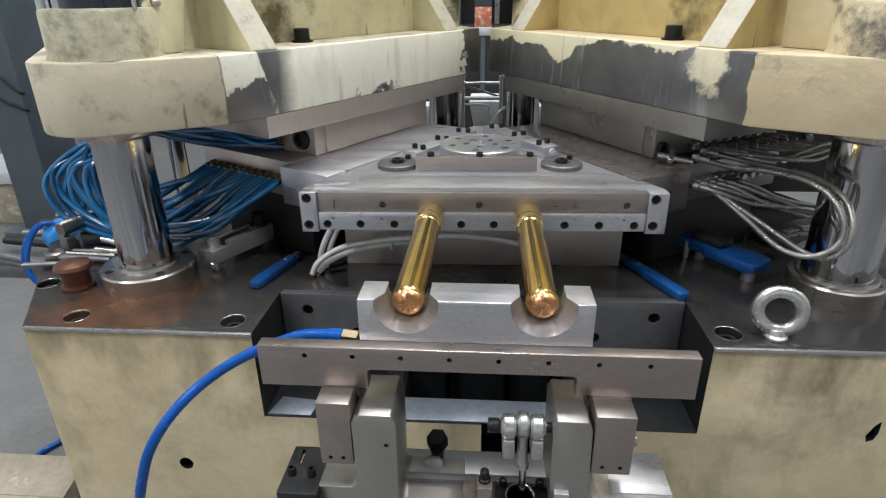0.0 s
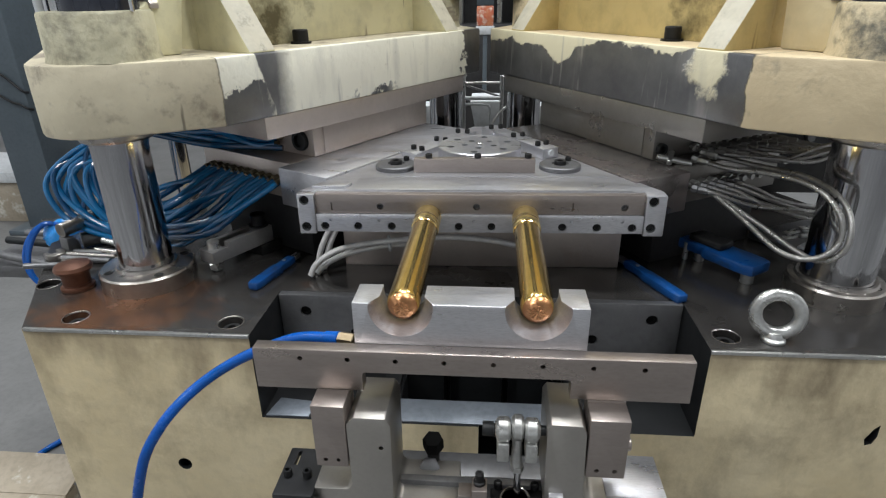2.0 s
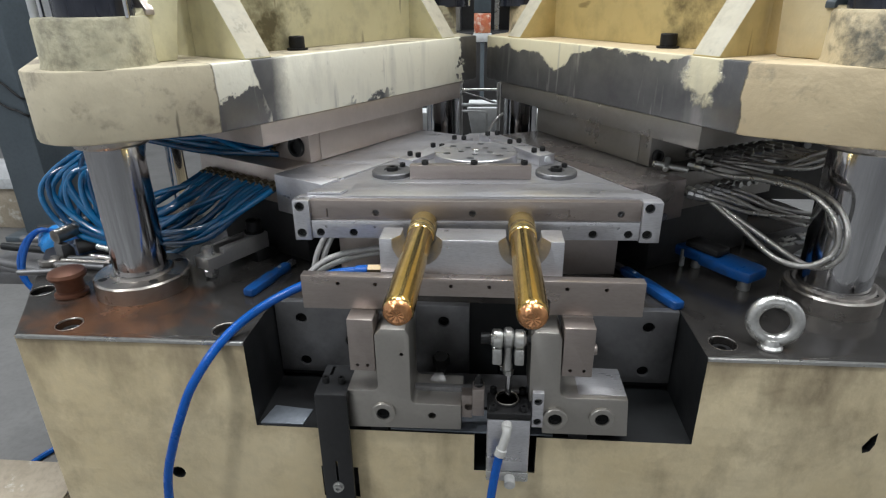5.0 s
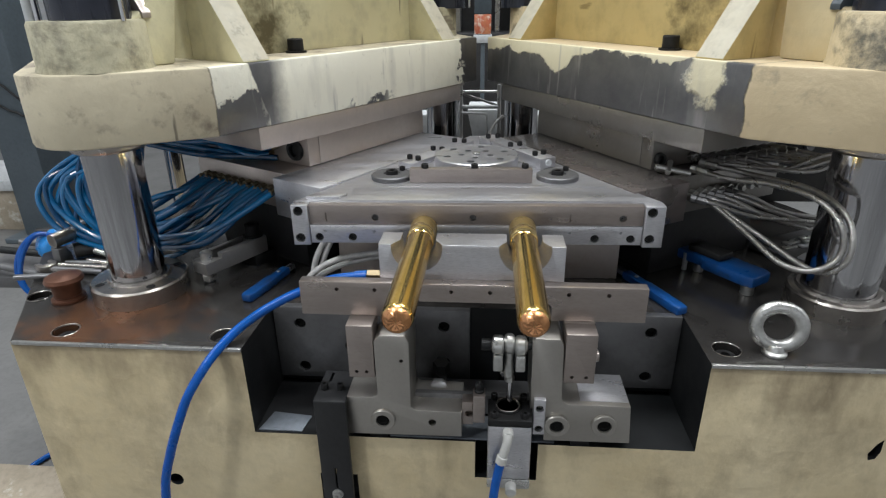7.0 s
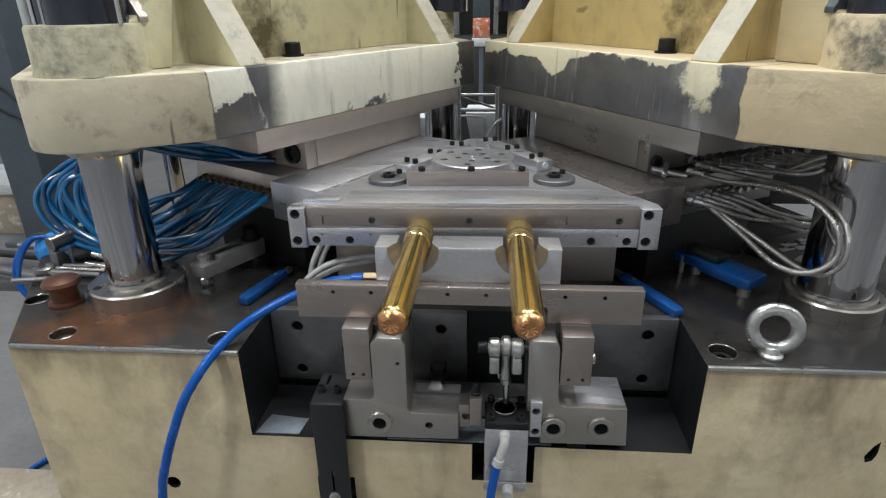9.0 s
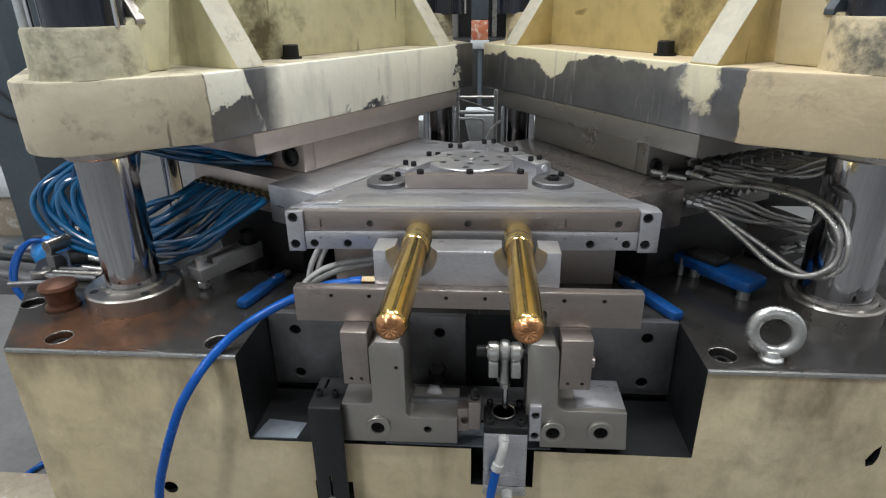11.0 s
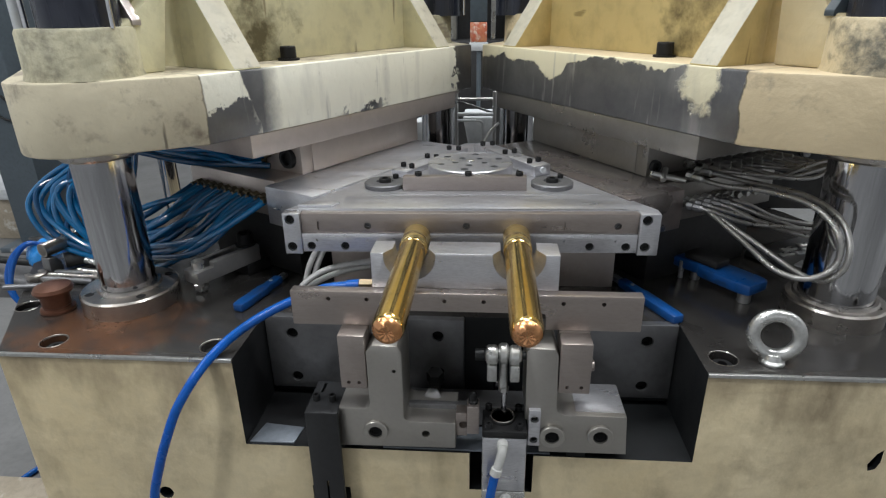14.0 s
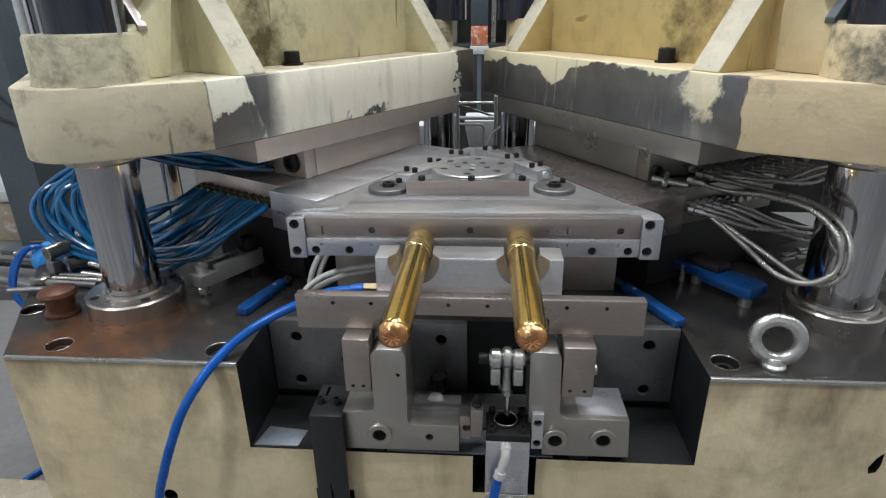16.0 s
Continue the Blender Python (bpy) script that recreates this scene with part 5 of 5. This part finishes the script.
# ---- things beyond the machine ----
post = thing("machine_upright", (-2.41, 2.35, FLOOR_Z), "tall grey-blue painted steel machine upright", "machine frame")
part("upright", box(-2.52, -2.315, 2.2, 2.5, FLOOR_Z, 3.0, 0.01), GREYBLUE, post)
part("foot_plate", box(-2.60, -2.24, 2.14, 2.56, FLOOR_Z, FLOOR_Z + 0.03, 0.005), GREYBLUE, post)
for za, zm, zb in ((0.04, 0.0, -0.035), (-0.085, -0.098, -0.12)):
    part("power_cable", hose_mesh([(-2.50, 2.196, za + 0.06), (-2.40, 2.192, za), (-2.357, 2.192, zm), (-2.320, 2.194, zb), (-2.312, 2.22, zb - 0.01)], 0.006, 6, 8), BLACK, post, "thin black cable")
crate = thing("storage_crate", (-2.85, 2.55, FLOOR_Z), "brown cardboard crate with a pale lid on the floor", "crate")
part("crate_body", box(-3.1, -2.62, 2.35, 2.75, FLOOR_Z, -0.56, 0.004), CARD, crate)
part("crate_lid", box(-3.12, -2.60, 2.33, 2.77, -0.56, -0.50, 0.004), WHITE, crate)
rack = thing("pipe_rack", (0, 0.87, 0.0), "pale steel pipe rack behind the core", "rack")
for x, r in ((-0.0533, 0.0055), (0.0405, 0.0048)):
    part("upright", cylinder((x, 0.85, 0.0), (0, 0, 1), r, 0.213, 16), ZINC, rack)
part("crossbar", cylinder((-0.055, 0.85, 0.1590), (1, 0, 0), 0.0048, 0.0965, 14), WHITE, rack)
part("crossbar", cylinder((-0.055, 0.856, 0.1950), (1, 0, 0), 0.0030, 0.0965, 14), ZINC, rack)
part("brace", cylinder((-0.050, 0.858, 0.190), (0.085, 0.0, -0.028), 0.003, 0.09, 12), POCKET, rack)
part("bent_rail", hose_mesh([(-0.050, 0.846, 0.1450), (0.000, 0.846, 0.1440), (0.010, 0.846, 0.1390), (0.012, 0.846, 0.125), (0.012, 0.846, 0.0)], 0.0032, 6, 10), WHITE, rack)
tagged(part("white_bin", prism([(-0.0400, 0.1400), (0.0400, 0.1400), (0.0385, 0.02), (-0.0200, 0.02), (-0.0280, 0.080)], 0.92, 1.05, "y", 0.004), WHITE), "white plastic bin behind the core", "bin")
for x0, x1, z1 in ((-0.166, -0.136, 0.126), (0.131, 0.150, 0.126)):
    tagged(part("white_box", box(x0, x1, 0.93, 1.00, 0.0195, z1, 0.004), WHITE), "small white carton behind the core", "box", "white cartons")
tagged(part("bin_stand", box(-0.20, 0.20, 0.90, 1.10, 0.0, 0.0195, 0.003), DARKWALL), "dark steel shelf under the white bin", "shelf")
tagged(part("bent_pipe", hose_mesh([(0.000, 0.80, 0.0), (0.002, 0.80, 0.045), (0.012, 0.81, 0.085), (0.030, 0.83, 0.120), (0.052, 0.84, 0.140)], 0.0035, 6, 10), ZINC), "thin bent steel pipe", "pipe")
rear = thing("rear_machine", (0, 2.2, FLOOR_Z), "dark machine frame far behind the platens", "machine frame")
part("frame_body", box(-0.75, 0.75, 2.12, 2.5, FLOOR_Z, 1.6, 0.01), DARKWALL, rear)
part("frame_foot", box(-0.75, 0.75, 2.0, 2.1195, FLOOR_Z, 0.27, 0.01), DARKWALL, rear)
for x, half in ((-0.5, 0.035), (-0.125, 0.012), (0.040, 0.010), (0.14, 0.016), (0.5, 0.035)):
    part("frame_post", box(x - half, x + half, 2.02, 2.1, 0.27, 1.6, 0.005), GREYBLUE if abs(x) > 0.13 else ZINC, rear)
sign = thing("hanging_sign", (-0.013, 1.6, 0.0), "small red and white printed board on a grey stand", "sign")
part("board", box(-0.043, 0.016, 1.60, 1.612, 0.285, 0.350, 0.002), RED, sign)
part("board_top", box(-0.043, 0.016, 1.60, 1.612, 0.352, 0.62, 0.002), GREYBLUE, sign)
part("board_foot", box(-0.046, 0.020, 1.595, 1.615, 0.255, 0.283, 0.002), WHITE, sign)
part("stand_leg", box(-0.02, -0.005, 1.60, 1.612, FLOOR_Z, 0.2545, 0.002), GREYBLUE, sign)
# left distance, seen between the hoses
shelf = thing("work_bench", (-1.3, 2.2, FLOOR_Z), "cluttered pale work bench in the distance", "bench")
part("bench_top", box(-1.92, -0.75, 1.9, 2.6, -0.10, -0.06, 0.004), WHITE, shelf)
for x in (-1.86, -0.85):
    part("bench_leg", box(x - 0.03, x + 0.03, 1.95, 2.01, FLOOR_Z, -0.10, 0.003), GREYBLUE, shelf)
for x, y, w, d, hgt, mat, nm in ((-1.15, 2.1, 0.16, 0.12, 0.14, WHITE, "white storage box on the bench"), (-0.95, 2.05, 0.10, 0.10, 0.05, YELLOW, "yellow plastic tray on the bench"), (-1.75, 2.0, 0.22, 0.15, 0.20, CARD, "brown cardboard box on the bench"), (-1.42, 2.15, 0.1, 0.1, 0.10, BLUE_TOOL, "blue plastic box on the bench")):
    tagged(part("storage_box", box(x - w / 2, x + w / 2, y - d / 2, y + d / 2, -0.06, -0.06 + hgt, 0.005), mat), nm, "box", "bench boxes")
for x, y in ((-0.74, 0.72),):
    tagged(part("thin_column", cylinder((x, y, FLOOR_Z), (0, 0, 1), 0.02, 1.5, 28), CHROME), "slim bright column behind the hoses", "column")
carton = thing("cardboard_box", (-1.20, 0.40, FLOOR_Z), "open brown cardboard box on the floor", "box")
part("carton_body", box(-1.42, -1.00, 0.08, 0.40, FLOOR_Z, FLOOR_Z + 0.085, 0.003), CARD, carton)
part("flap", turned(box(-0.20, 0.20, -0.11, 0.0, 0, 0.004, 0.001), Matrix.Translation((-1.20, 0.47, FLOOR_Z + 0.110)) @ Matrix.Rotation(radians(14), 4, "X")), CARD, carton)
part("flap", turned(box(-0.11, 0.0, -0.15, 0.15, 0, 0.004, 0.001), Matrix.Translation((-0.99, 0.24, FLOOR_Z + 0.088)) @ Matrix.Rotation(radians(-24), 4, "Y") @ Matrix.Rotation(radians(8), 4, "Z")), CARD, carton)
tagged(part("floor_hose", hose_mesh([(-1.27, 0.42, FLOOR_Z + 0.008), (-1.252, 0.553, FLOOR_Z + 0.008), (-1.224, 0.623, FLOOR_Z + 0.008), (-1.17, 0.70, FLOOR_Z + 0.008), (-0.95, 0.85, FLOOR_Z + 0.008)], 0.008, 8, 10), BLUE), "blue hose lying on the concrete floor", "hose")

for x, y, w, d, hgt, mat, lab in ((-1.29, 1.62, 0.16, 0.12, 0.05, YELLOW, "yellow plastic tray on the workshop floor"), (-1.16, 1.60, 0.14, 0.16, 0.04, WHITE, "white sheet stack on the workshop floor"),
                                  (-1.15, 1.95, 0.16, 0.10, 0.10, DARKWALL, "black case on the workshop floor")):
    tagged(part("storage_box", box(x - w / 2, x + w / 2, y - d / 2, y + d / 2, FLOOR_Z, FLOOR_Z + hgt, 0.006), mat), lab, "box", "floor boxes")

# Added dark block for unclear clutter; it hides the bright floor behind the hoses.
block = thing("clutter_block", (0.60, 0.66, 0.0), "added dark block with bright stubs for the clutter behind the braided hoses", "valve block")
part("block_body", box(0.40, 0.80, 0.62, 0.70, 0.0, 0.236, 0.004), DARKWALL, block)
for k in range(14):
    x, z = 0.43 + 0.026 * k, (0.19, 0.12, 0.16, 0.075)[k % 4]
    part("clutter_stub", cylinder((x, 0.62, z), (0.3 * (k % 3 - 1), -1, 0.15 * (k % 2)), 0.0075, 0.03 + 0.008 * (k % 3), 8), ZINC if k % 3 else POCKET, block)
rngb = random.Random(21)
for k in range(9):
    bm = box(-0.014 - 0.001 * k, 0.014, -0.006, 0.006, 0.0122, 0.0155, 0.001)
    tagged(part("steel_offcut", turned(bm, PLATE_AT @ Matrix.Translation((-0.045 + 0.012 * k, rngb.uniform(-0.040, 0.040), 0.0)) @ Matrix.Rotation(rngb.uniform(-0.6, 0.6), 4, "Z")), ZINC if k % 2 else WHITE), "small bright steel offcut lying on the plate", "offcut", "offcuts on the plate")


# ---- what moves ----
SLIDE = [(0, -0.1783), (1.3, -0.1780), (2.45, -0.1775), (2.68, -0.1772), (2.8, -0.1705), (3.0, -0.1527), (3.5, -0.1068), (4.0, -0.0613), (4.2, -0.0430), (4.5, -0.0160), (4.68, -0.0025), (4.85, 0.0), (6.3, 0.0), (10.0, 0.0), (16.0, 0.0)]


def motions():
    walk(carriage, [(t, pose(0, s, -0.122)) for t, s in SLIDE])
    walk(hose, [(t, pose(HX, HY + s, HZ, 3.0 * s / -0.178, -2.5 * s / -0.178, -15.5 * s / -0.178)) for t, s in SLIDE])


motions()
